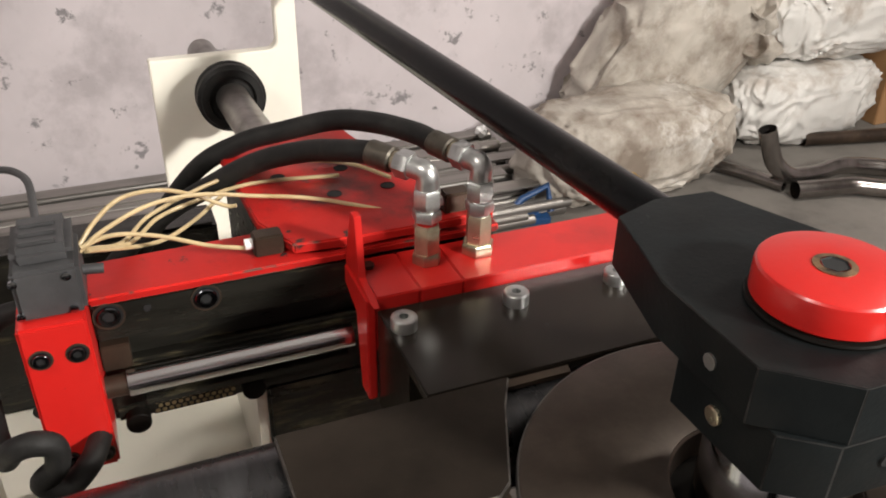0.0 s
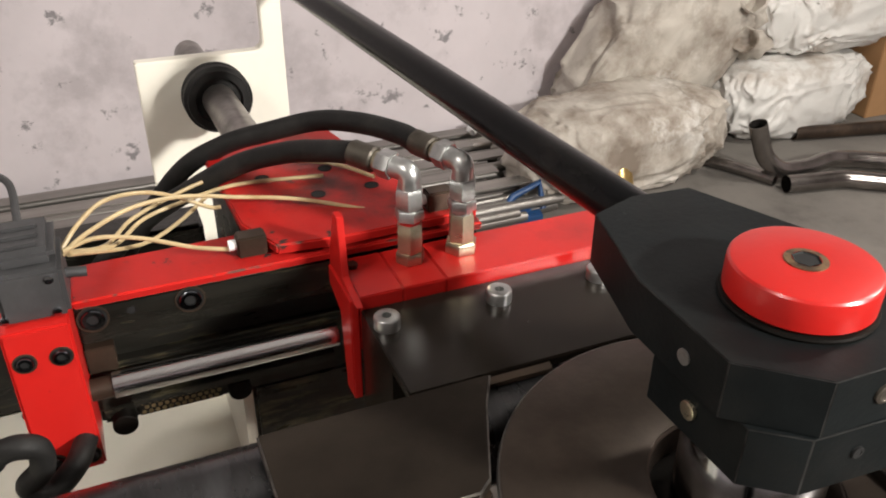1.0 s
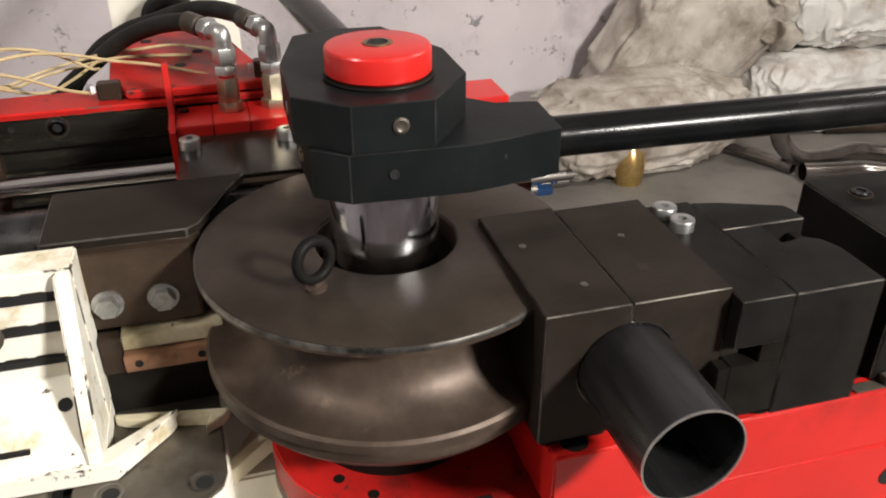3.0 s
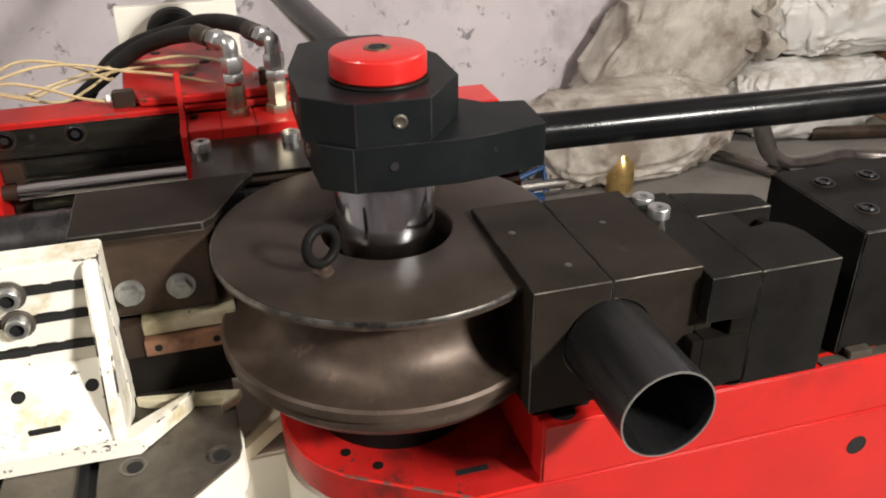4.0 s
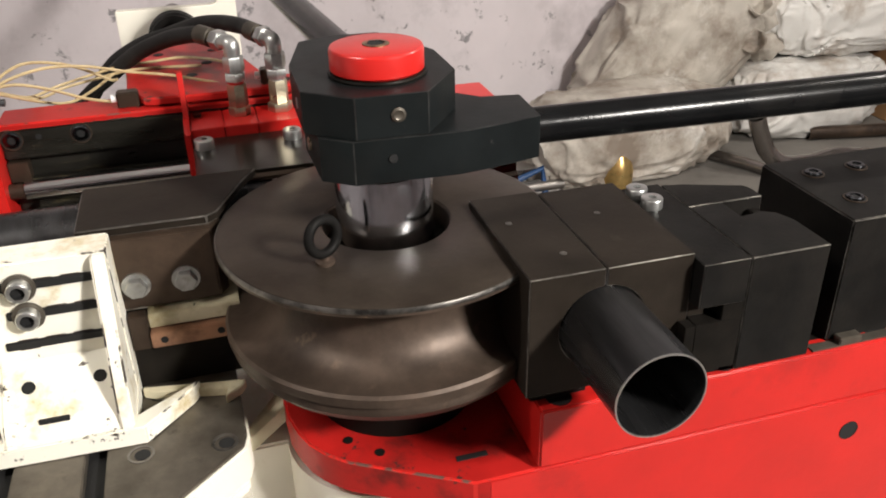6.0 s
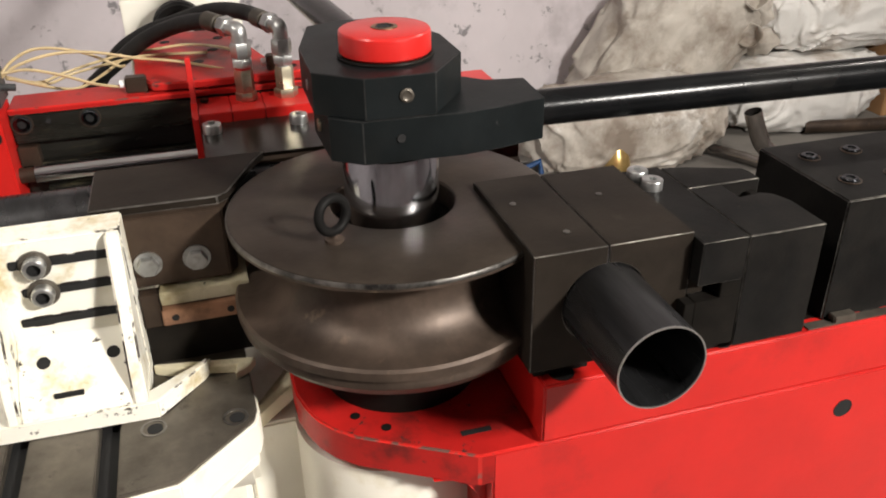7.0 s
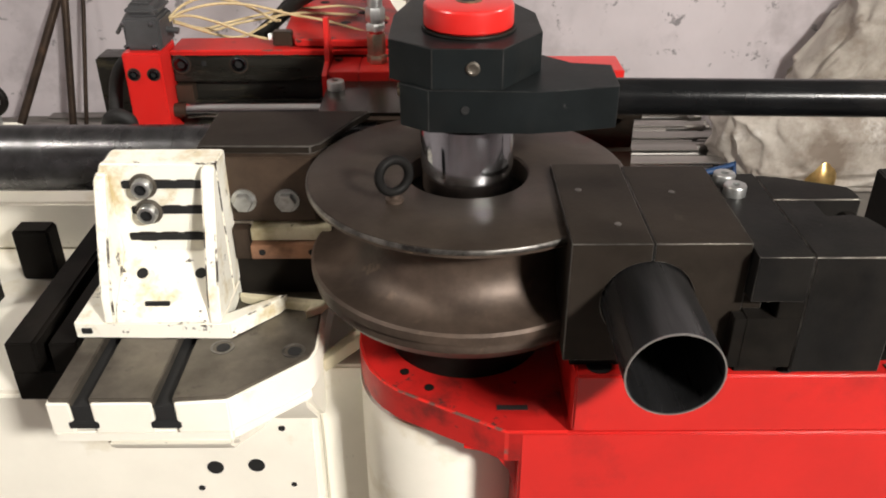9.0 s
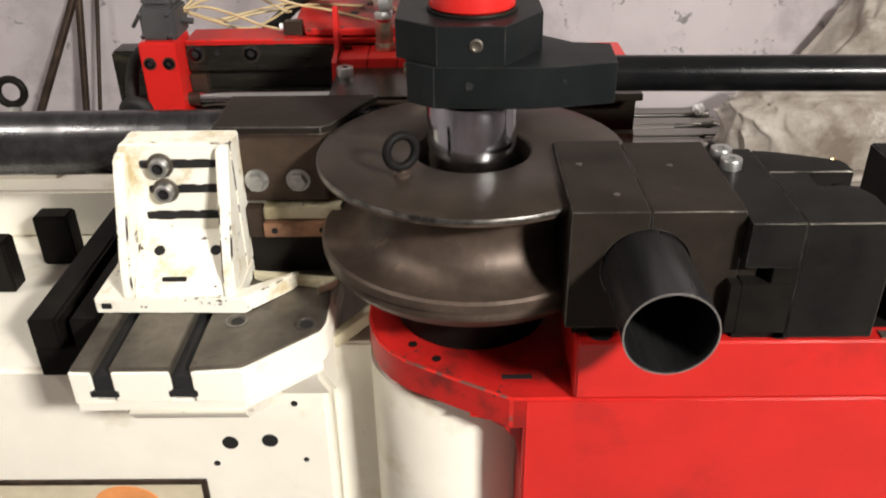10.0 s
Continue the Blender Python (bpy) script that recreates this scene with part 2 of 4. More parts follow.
def lathe(profile, m=None, n=64, closed=False, bm=None):
    """Turns (radius, height) points about z, then lays the result by m."""
    bm = bm or bmesh.new()
    m = m or Matrix()
    rings = []
    for r, h in profile:
        if r < 1e-6:
            rings.append([bm.verts.new(m @ Vector((0, 0, h)))])
        else:
            rings.append([bm.verts.new(m @ Vector((r * math.cos(2 * math.pi * i / n), r * math.sin(2 * math.pi * i / n), h))) for i in range(n)])
    pairs = list(zip(rings, rings[1:])) + ([(rings[-1], rings[0])] if closed else [])
    for a, b in pairs:
        for i in range(n):
            j = (i + 1) % n
            q = [a[i % len(a)], a[j % len(a)], b[j % len(b)], b[i % len(b)]]
            q = [v for k, v in enumerate(q) if v not in q[:k]]
            if len(q) > 2:
                bm.faces.new(q)
    return bm


def along(p, d):
    """A matrix that lays +z along d at p."""
    return Matrix.Translation(p) @ Vector(d).to_track_quat("Z", "Y").to_matrix().to_4x4()


def rod(p, q, r, n=32, b=0.0, bm=None):
    p, q = Vector(p), Vector(q)
    L = (q - p).length
    prof = [(0, 0), (r - b, 0), (r, b), (r, L - b), (r - b, L), (0, L)] if b else [(0, 0), (r, 0), (r, L), (0, L)]
    return lathe(prof, along(p, q - p), n, bm=bm)


def pipe(p, q, r, wall, n=40):
    p, q = Vector(p), Vector(q)
    L = (q - p).length
    return lathe([(r, 0), (r, L), (r - wall, L), (r - wall, 0)], along(p, q - p), n, closed=True)


def smooth_path(pts, steps=10):
    """A Catmull-Rom line through the points."""
    P = [Vector(p) for p in pts]
    P = [2 * P[0] - P[1]] + P + [2 * P[-1] - P[-2]]
    out = []
    for a, b, c, d in zip(P, P[1:], P[2:], P[3:]):
        for i in range(steps):
            t = i / steps
            out.append(0.5 * (2 * b + (c - a) * t + (2 * a - 5 * b + 4 * c - d) * t * t + (3 * b - a - 3 * c + d) * t ** 3))
    return out + [P[-2]]


def sweep(path, r, n=16, inner=0.0):
    """A round section carried along a path; with an inner radius it is a pipe with open ends."""
    bm = bmesh.new()
    path = [Vector(p) for p in path]
    prev = None
    outer, inn = [], []
    for i, p in enumerate(path):
        d = (path[min(i + 1, len(path) - 1)] - path[max(i - 1, 0)]).normalized()
        u = prev if prev is not None else (Vector((0, 0, 1)) if abs(d.z) < 0.9 else Vector((1, 0, 0)))
        u = (u - d * u.dot(d)).normalized()
        v = d.cross(u)
        prev = u
        for rr, lst in ((r, outer), (inner, inn)):
            if rr:
                lst.append([bm.verts.new(p + rr * (u * math.cos(2 * math.pi * k / n) + v * math.sin(2 * math.pi * k / n))) for k in range(n)])
    for lst in (outer, inn):
        for a, b in zip(lst, lst[1:]):
            for k in range(n):
                bm.faces.new((a[k], a[(k + 1) % n], b[(k + 1) % n], b[k]))
    if inn:
        for a, b in ((outer[0], inn[0]), (outer[-1], inn[-1])):
            for k in range(n):
                bm.faces.new((a[k], a[(k + 1) % n], b[(k + 1) % n], b[k]))
    else:
        bm.faces.new(outer[0][::-1])
        bm.faces.new(outer[-1])
    return bm


def hexagon(p, d, across, h, bm=None, spin=0):
    r = across / math.sqrt(3)
    m = along(p, d) @ Matrix.Rotation(radians(spin), 4, "Z")
    return lathe([(0, 0), (r * 0.96, 0), (r, h * 0.1), (r, h * 0.86), (r * 0.92, h), (0, h)], m, 6, bm=bm)


def socket_screw(parent, p, d, r, h, mat=ZINC, name="screw", pit=0.36):
    """A socket head cap screw: a round head with a hexagonal pit."""
    m = along(p, d)
    head = part(name, lathe([(r, 0), (r, h * 0.86), (r * 0.95, h * 0.96), (r * 0.88, h), (r * pit, h)], m, 28), mat, parent)
    part("socket", lathe([(r * pit * 1.06, h), (r * pit, h * 0.5), (0, h * 0.5)], m, 6), HOLE if pit > 0.5 else mat, head)
    return head


def hole(parent, p, d, r, name="hole", depth=0.0):
    """A drilled hole's dark bore with a thin worn lip, let into a surface."""
    bm = lathe([(r * 1.12, -0.001), (r * 1.12, 0.0006), (r, 0.0006), (r, 0.0002), (0, 0.0002)], along(p, d), 20)
    return part(name, bm, HOLE, parent)


def counterbored(parent, p, d, r, mat=None):
    """A socket screw sunk in its counterbore: worn ring, dark gap, bevelled head and hexagonal pit."""
    m = along(p, d)
    part("counterbore", lathe([(r * 1.04, -0.001), (r * 1.04, 0.0009), (r * 0.92, 0.0009), (r * 0.90, -0.001)], m, 28), BROWN, parent)
    part("gap", lathe([(r * 0.91, -0.001), (r * 0.91, 0.0004), (0, 0.0004)], m, 28), HOLE, parent)
    s = part("screw", lathe([(r * 0.76, 0.0), (r * 0.76, 0.0022), (r * 0.68, 0.0032), (r * 0.42, 0.0032), (r * 0.40, 0.0014)], m, 28), mat or DARKCHROME, parent)
    part("socket", lathe([(r * 0.42, 0.0016), (0, 0.0016)], m, 6), HOLE, s)
    return s


# ---- setting ----
def structure(name, bm, mat, label, category):
    return tagged(part(name, bm, mat), label, category, kind="structure")


structure("floor", box(-4, 5, -4, 2.6, -0.1, 0, 0), FLOOR, "dusty grey concrete workshop floor", "floor")
structure("wall_north", box(-4, 5, 2.58, 2.75, 0, 3.2, 0), WALL, "stained lavender-white plaster workshop wall", "wall")
structure("wall_south", box(-4, 5, -4.15, -4, 0, 3.2, 0), WALL, "plain plaster wall", "wall")
structure("wall_west", box(-4.15, -4, -4, 2.58, 0, 3.2, 0), WALL, "plain plaster wall", "wall")
structure("wall_east", box(5, 5.15, -4, 2.58, 0, 3.2, 0), WALL, "plain plaster wall", "wall")
structure("ceiling", box(-4, 5, -4, 2.58, 3.2, 3.3, 0), CEIL, "plain plaster ceiling", "ceiling")
fl = thing("flood_lamp", KEY, "small bright flood lamp hanging from the ceiling", "lamp")
part("housing", box(KEY[0] - 0.2, KEY[0] + 0.2, KEY[1] - 0.14, KEY[1] + 0.14, KEY[2] + 0.06, KEY[2] + 0.12, 0.01), GREY, fl)
part("stem", rod((KEY[0], KEY[1], KEY[2] + 0.12), (KEY[0], KEY[1], 3.2), 0.01), GREY, fl)
light = bpy.data.lights.new("flood_light", "AREA")
light.shape, light.size, light.size_y, light.energy, light.color = "RECTANGLE", 0.34, 0.22, KEY_WATTS, (1.0, 0.95, 0.89)
new("flood_light", light).matrix_world = look(KEY, (0.0, 0.2, 0.9))
for (x, y, z), L, watts in LAMPS:
    lamp = thing("ceiling_light", (x, y, z), "unseen long white tube lamp added under the ceiling", "lamp", "ceiling lights")
    part("housing", box(x - L / 2, x + L / 2, y - 0.08, y + 0.08, z + 0.02, z + 0.08), GREY, lamp)
    part("stem", rod((x, y, z + 0.08), (x, y, 3.2), 0.01), GREY, lamp)
    part("diffuser", box(x - L / 2 + 0.02, x + L / 2 - 0.02, y - 0.06, y + 0.06, z + 0.005, z + 0.02), LAMP_M, lamp)
    light = bpy.data.lights.new("tube_light", "AREA")
    light.shape, light.size, light.size_y, light.energy, light.color = "RECTANGLE", L, 0.14, watts, (1.0, 0.93, 0.85)
    ob = new("tube_light", light)
    ob.matrix_world = look((x, y, z), (x, y, 0))

# ---- machine body: white cast base, T-slot table, column ----
base = thing("bender_base", (-0.45, 0.2, 0), "cream-painted cast base of a tube bending machine", "machine base")
part("cabinet", box(-1.6, -0.162, -0.008, 0.62, 0.0, 0.738, 0.006), CREAM, base)
part("inner_wall", box(-0.2475, -0.2385, 0.33, 0.60, 0.7375, 0.90, 0.002), CREAM, base)
part("inner_block", box(-0.238, 0.02, 0.33, 0.60, 0.7375, 0.885, 0.003), OILY, base)
part("rear_block", box(-0.56, -0.2385, 0.56, 0.61, 0.7375, 0.93, 0.004), OILY, base)
part("table_support", prism([(-0.136, 0.787), (-0.128, 0.770), (-0.0075, 0.690), (0.12, 0.690), (0.12, 0.787)], -0.335, -0.212, "x", 0.006), CREAM, base)
part("table_support", prism([(-0.075, 0.787), (-0.070, 0.770), (-0.0075, 0.700), (0.12, 0.700), (0.12, 0.787)], -0.2125, -0.152, "x", 0.006), CREAM, base)
part("column", lathe([(0.0, 0.0), (0.098, 0.0), (0.098, 0.762), (0.0, 0.762)], pose(-0.012, 0.0, 0), 64), CREAM, base)
part("web", box(-0.161, -0.06, 0.012, 0.20, 0.0, 0.757, 0.003), CREAM, base)
for k in range(4):
    p, q = Vector((-0.153 + k * 0.012, 0.016 + k * 0.016, 0.7572)), Vector((-0.098 + k * 0.004, 0.020 + k * 0.020, 0.800 - k * 0.004))
    part("packing_strip", lathe([(0.0, 0), (0.010, 0), (0.010, (q - p).length), (0.0, (q - p).length)], along(p, q - p) @ Matrix.Rotation(radians(35 + k * 8), 4, "Z") @ Matrix.Diagonal((1, 0.45, 1, 1)), 4), DULL_CREAM, base)
for x, z, r in [(-0.282, 0.629, 0.0085), (-0.235, 0.632, 0.0085), (-0.302, 0.597, 0.0035), (-0.195, 0.602, 0.003), (-0.316, 0.681, 0.003), (-0.201, 0.687, 0.0035)]:
    hole(base, (x, -0.008, z), (0, -1, 0), r)
plate = part("label_plate", box(-0.62, -0.322, -0.0105, -0.008, 0.40, 0.569, 0.001), PAPER, base, "framed yellowed label plate with an orange mark")
part("label_frame", box(-0.325, -0.318, -0.013, -0.008, 0.40, 0.573, 0.001), BROWN, plate)
part("label_frame", box(-0.62, -0.325, -0.013, -0.008, 0.566, 0.573, 0.001), BROWN, plate)
part("printed_mark", lathe([(0, 0), (0.04, 0), (0.04, 0.001), (0, 0.001)], along((-0.42, -0.0105, 0.535), (0, -1, 0)) @ Matrix.Diagonal((1, 0.7, 1, 1)), 40), ORANGE, plate)

TAB = 0.838
table = thing("slotted_table", (-0.27, -0.04, 0.80), "cream-edged steel table plate with two T-slots", "machine table")
# table top in three strips between the slots
part("tabletop", prism([(-0.372, -0.137), (-0.352, -0.137), (-0.352, 0.10), (-0.372, 0.10)], 0.826, TAB), TABLE, table)
part("tabletop", prism([(-0.336, -0.137), (-0.279, -0.137), (-0.279, 0.10), (-0.336, 0.10)], 0.826, TAB), TABLE, table)
part("tabletop", prism([(-0.262, -0.137), (-0.215, -0.133), (-0.195, -0.115), (-0.150, -0.075), (-0.146, -0.06), (-0.150, 0.10), (-0.262, 0.10)], 0.826, TAB), TABLE, table)
part("table_edge", prism([(-0.374, -0.139), (-0.3535, -0.139), (-0.3535, -0.12), (-0.374, -0.12)], 0.800, 0.834), CREAM, table)
part("table_edge", prism([(-0.3345, -0.139), (-0.2805, -0.139), (-0.2805, -0.12), (-0.3345, -0.12)], 0.800, 0.834), CREAM, table)
part("table_edge", prism([(-0.2605, -0.139), (-0.214, -0.136), (-0.193, -0.118), (-0.148, -0.077), (-0.144, -0.06), (-0.146, 0.0), (-0.2605, 0.0)], 0.800, 0.834), CREAM, table)
# black boxes stand in for the shade inside the T-slots
for x in (-0.344, -0.2705):
    part("slot_shade", box(x - 0.0088, x + 0.0088, -0.1370, 0.05, 0.806, 0.829, 0), HOLE, table)
    part("slot_foot_shade", box(x - 0.0135, x + 0.0135, -0.1402, -0.121, 0.806, 0.8135, 0.001), HOLE, table)
part("underplate", box(-0.372, -0.20, -0.119, 0.10, 0.800, 0.806, 0), CREAM, table)
part("apron", prism([(-0.374, -0.138), (-0.214, -0.135), (-0.193, -0.117), (-0.150, -0.078), (-0.150, 0.09), (-0.374, 0.09)], 0.7875, 0.7999, "z", 0.002), CREAM, table)
# pale ring paints each hole's lit rim, off-centre black disc its shaded inside
for x, y in [(-0.234, -0.062), (-0.165, -0.068)]:
    part("drilled_hole", lathe([(0.0112, 0), (0.0112, 0.0008), (0.0090, 0.0008), (0.0090, 0)], pose(x, y, TAB), 24), EDGE_STEEL, table)
    part("drilled_hole", lathe([(0.0066, -0.001), (0.0066, 0.0006), (0.0, 0.0006)], pose(x + 0.0012, y - 0.001, TAB), 24), HOLE, table)

# ---- white bracket bolted to the table ----
br = thing("white_bracket", (-0.30, -0.02, TAB), "chipped cream-painted angle bracket with adjusting slots on the table", "bracket")
part("foot_plate", prism([(-0.379, -0.046), (-0.228, -0.049), (-0.187, -0.006), (-0.181, 0.006), (-0.2345, -0.030), (-0.2345, 0.033), (-0.379, 0.033)], TAB, 0.8560), CREAM_CHIP, br)
part("back_plate", prism([(-0.3475, 0.8562), (-0.2345, 0.8562), (-0.2345, 0.9986), (-0.343, 0.9986), (-0.3475, 0.992)], 0.008, 0.043, "y", 0.0015), CREAM_CHIP, br)
part("side_flange", prism([(-0.049, 0.8562), (0.0078, 0.8562), (0.0078, 0.9975), (0.001, 0.9975), (-0.004, 0.9930), (-0.044, 0.885)], -0.2470, -0.2350, "x", 0.0018), CREAM_CHIP, br)
part("side_flange", prism([(-0.049, 0.8562), (0.0078, 0.8562), (0.0078, 0.9910), (0.001, 0.9910), (-0.004, 0.9865), (-0.044, 0.885)], -0.3480, -0.3370, "x", 0.0018), CREAM_CHIP, br)
part("sloping_web", prism([(-0.047, 0.8562), (0.0076, 0.8562), (0.0076, 0.906), (0.0005, 0.900), (-0.040, 0.8700)], -0.3368, -0.2472, "x", 0.001), CREAM_CHIP, br)
for z, x0 in [(0.9775, -0.326), (0.9505, -0.321), (0.9215, -0.3285)]:
    part("slot", box(x0, -0.2472, 0.0055, 0.0085, z - 0.0040, z + 0.0040, 0.001), HOLE, br)
    for k in range(3):
        gx = x0 + 0.004 + k * 0.022 + (z * 997 % 1) * 0.008
        part("grease_smear", box(gx, gx + 0.016, 0.0072, 0.0079, z - 0.0055 + 0.001 * k, z + 0.0050, 0.0004), BROWN, br)
for x, z in [(-0.305, 0.9770), (-0.304, 0.9500)]:
    part("washer", lathe([(0.0128, 0), (0.0128, 0.002), (0, 0.002)], along((x, 0.0055, z), (0, -1, 0)), 28), TABLE, br)
    socket_screw(br, (x, 0.0035, z), (0, -1, 0), 0.0092, 0.009, ZINC, pit=0.6)
for x, y, w in [(-0.316, -0.012, 0.0050), (-0.259, -0.012, 0.0050)]:
    hole(br, (x, y, 0.8907), (0, -0.6, 0.8), w)
part("slot", box(-0.309, -0.285, -0.0395, -0.036, 0.870, 0.8745, 0.0005), HOLE, br)
part("slot", box(-0.372, -0.362, -0.0478, -0.0455, 0.844, 0.850, 0.0005), HOLE, br)

# ---- wiper die holder beside the bend die ----
wip = thing("wiper_die_holder", (-0.19, 0.07, 0.86), "brown tool-steel wiper die holder with two hex bolts", "tool holder")
part("holder", prism([(-0.262, 0.040), (-0.150, 0.040), (-0.142, 0.052), (-0.142, 0.098), (-0.262, 0.098)], 0.920, 0.990), BROWN, wip)
part("cover", prism([(-0.263, 0.050), (-0.152, 0.048), (-0.142, 0.056), (-0.115, 0.118), (-0.10, 0.1445), (-0.263, 0.1445)], 0.9901, 0.9985), CLAMP, wip)
for x in (-0.221, -0.178):
    part("washer", lathe([(0.0125, 0), (0.0125, 0.002), (0, 0.002)], along((x, 0.040, 0.944), (0, -1, 0)), 28), ZINC, wip)
    part("hex_bolt", hexagon((x, 0.038, 0.944), (0, -1, 0), 0.017, 0.008), ZINC, wip)
part("end_block", box(-0.2335, -0.217, 0.026, 0.039, 0.884, 0.919, 0.001), BROWN, wip)
part("cream_strip", box(-0.2165, -0.135, 0.030, 0.10, 0.903, 0.917, 0.001), DULL_CREAM, wip)
part("rusty_strip", box(-0.2165, -0.13, 0.022, 0.10, 0.886, 0.902, 0.001), RUST, wip)
part("cream_lip", prism([(-0.2325, 0.020), (-0.140, 0.004), (-0.145, -0.006), (-0.160, -0.016), (-0.157, -0.004), (-0.222, 0.010), (-0.2325, 0.016)], TAB + 0.0002, 0.8480, "z", 0.001), DULL_CREAM, wip)
for x in (-0.205, -0.155):
    hole(wip, (x, 0.022, 0.894), (0, -1, 0), 0.003)
part("pedestal", box(-0.355, -0.13, 0.034, 0.10, TAB, 0.885, 0.001), BLACK, wip)

# ---- long black T-slot bar and stops on the base ----
tbar = thing("t_slot_bar", (-0.44, 0.1, 0.738), "black steel T-slot bar lying across the base", "machine bar")
part("bar_side", box(-0.470, -0.441, -0.020, 0.33, 0.775, 0.812), BLACK, tbar)
part("bar_side", box(-0.425, -0.396, -0.020, 0.33, 0.775, 0.812), BLACK, tbar)
part("bar_base", box(-0.470, -0.396, -0.020, 0.33, 0.7385, 0.775), BLACK, tbar)
part("bar_lip", box(-0.446, -0.438, -0.018, 0.33, 0.793, 0.810, 0), BLACK, tbar)
for x, y, z in [(-0.545, 0.235, 0.7385), (-0.597, 0.165, 0.7385)]:
    st = thing("stop_block", (x, y, z), "small black steel stop block on the base", "stop block", "stop blocks")
    part("block", box(x - 0.025, x + 0.022, y - 0.015, y + 0.015, z, z + 0.072, 0.003), BLACK, st)
led = thing("guide_rail", (-0.75, 0.35, 0.738), "cream-painted guide rail along the base", "rail")
part("rail", box(-1.6, -0.472, 0.30, 0.40, 0.7385, 0.811, 0.004), CREAM, led)

# ---- bend arm ----
arm = thing("bending_head", (0.3, 0, 0), "glossy red-painted swinging head of the tube bender", "machine head")
nose = [(-0.07, 0.10), (-0.098, 0.06), (-0.109, 0.02), (-0.108, -0.018), (-0.102, -0.043), (-0.094, -0.063), (-0.082, -0.080), (-0.065, -0.096), (-0.021, -0.122), (0.033, -0.153), (0.0885, -0.153), (0.0885, 0.10)]
part("nose_plate", prism(nose, 0.776, 0.812, "z", 0.002), RED_WORN, arm, "worn red nose plate")
part("front_web", prism([(0.045, -0.1535), (1.3, -0.1535), (1.3, 0.02), (0.045, 0.02)], 0.12, 0.8105, "z", 0.002), RED, arm)
part("fillet", prism([(0.0455, 0.7765), (0.0455, 0.700), (0.0435, 0.728), (0.038, 0.748), (0.028, 0.763), (0.014, 0.772), (-0.004, 0.7765)], -0.135, 0.02, "y", 0), RED, arm)
# dark sheet added over the red beam so no red bounces onto the block
part("dark_plate", box(0.20, 0.75, -0.136, 0.019, 0.870, 0.8763, 0), BLACK, arm, "dark plate added on the beam against red bounce light")
part("arm_beam", box(0.089, 1.3, -0.156, 0.02, 0.8145, 0.876, 0.002), RED, arm)
part("hub", lathe([(0, 0.812), (0.078, 0.812), (0.078, 0.881), (0, 0.881)], None, 56), BLACK, arm, "black steel hub under the die")
for x in (0.11, 0.265, 0.43):
    part("screw_hole", lathe([(0.011, -0.001), (0.011, 0.0008), (0.0085, 0.0008), (0.008, 0.0003), (0, 0.0003)], pose(x, -0.142, 0.876), 24), HOLE, arm)
for x, z in [(0.416, 0.77), (0.60, 0.76)]:
    hole(arm, (x, -0.1535, z), (0, -1, 0), 0.0095)
for x, y in [(-0.060, -0.068), (-0.036, -0.092)]:
    part("screw_hole", lathe([(0.0046, -0.001), (0.0046, 0.0007), (0.0034, 0.0007), (0, 0.0003)], pose(x, y, 0.812), 20), BLACK, arm)
part("slot", box(0.026, 0.054, -0.124, -0.118, 0.8118, 0.8128, 0), HOLE, arm)

# ---- bend die ----
die = thing("bend_die", (0, 0, 0.881), "round brown steel bend die with a half-round tube groove", "bend die")
groove = [(0.141 - 0.0368 * math.sin(radians(a)), 0.950 + 0.0368 * math.cos(radians(a))) for a in range(14, 172, 6)]
part("grooved_wheel", lathe([(0.0562, 0.9722), (0.0562, 0.9918), (0.0572, 0.9928), (0.147, 0.9928), (0.1485, 0.991), (0.1485, 0.9865), (0.146, 0.9855)] + groove + [
    (0.1475, 0.9135), (0.150, 0.911), (0.150, 0.903), (0.147, 0.9015), (0.147, 0.8985), (0.1475, 0.8975), (0.1475, 0.893), (0.143, 0.8875), (0.138, 0.8812), (0.0, 0.8812)], None, 128), DIE, die, angle=28)
part("worn_rim", lathe([(0.1486, 0.9890), (0.1489, 0.9897), (0.1488, 0.9912), (0.1478, 0.9929), (0.1472, 0.9931)], None, 128), EDGE_STEEL, die, "bright worn rim")
# thin disc that makes the die's top darker than its groove
part("flange_face", lathe([(0.0580, 0.9920), (0.0580, 0.9934), (0.0586, 0.9938), (0.1460, 0.9938), (0.1468, 0.9934), (0.1470, 0.9920)], None, 128), DIE_TOP, die, "top face darker than the groove")
part("bore", lathe([(0.0, 0.9720), (0.0562, 0.9720), (0.0562, 0.9721), (0.0, 0.9721)], None, 64), BLACK, die)
eb = part("eye_bolt", lathe([(0.0142 + 0.0042 * math.cos(2 * math.pi * i / 14), 0.0042 * math.sin(2 * math.pi * i / 14)) for i in range(14)],
          along((-0.064, -0.062, 1.0175), (0.50, -0.86, 0.10)), 36, closed=True), BLACK3, die, "dark steel lifting eye")
part("shank", lathe([(0.0, 0.9928), (0.008, 0.9928), (0.008, 0.9965), (0.0045, 0.998), (0.004, 1.006), (0.0, 1.006)], pose(-0.064, -0.062, 0), 24), DIE, eb)

post = thing("die_post", (0, 0, 0.972), "polished chrome drawbar post through the die", "post")
part("shaft", lathe([(0.0, 0.9722), (0.0425, 0.9722), (0.0425, 1.0460), (0.0415, 1.0472), (0.0340, 1.0474), (0.0, 1.0474)], None, 72), CHROME, post, angle=50)
# black colour carries the shade of the recess between chrome and clamp
part("neck", lathe([(0.0, 1.0475), (0.0345, 1.0475), (0.0345, 1.0555), (0.0, 1.0555)], None, 56), BLACK, post, "narrow neck above the chrome, coloured black for the dark gap")

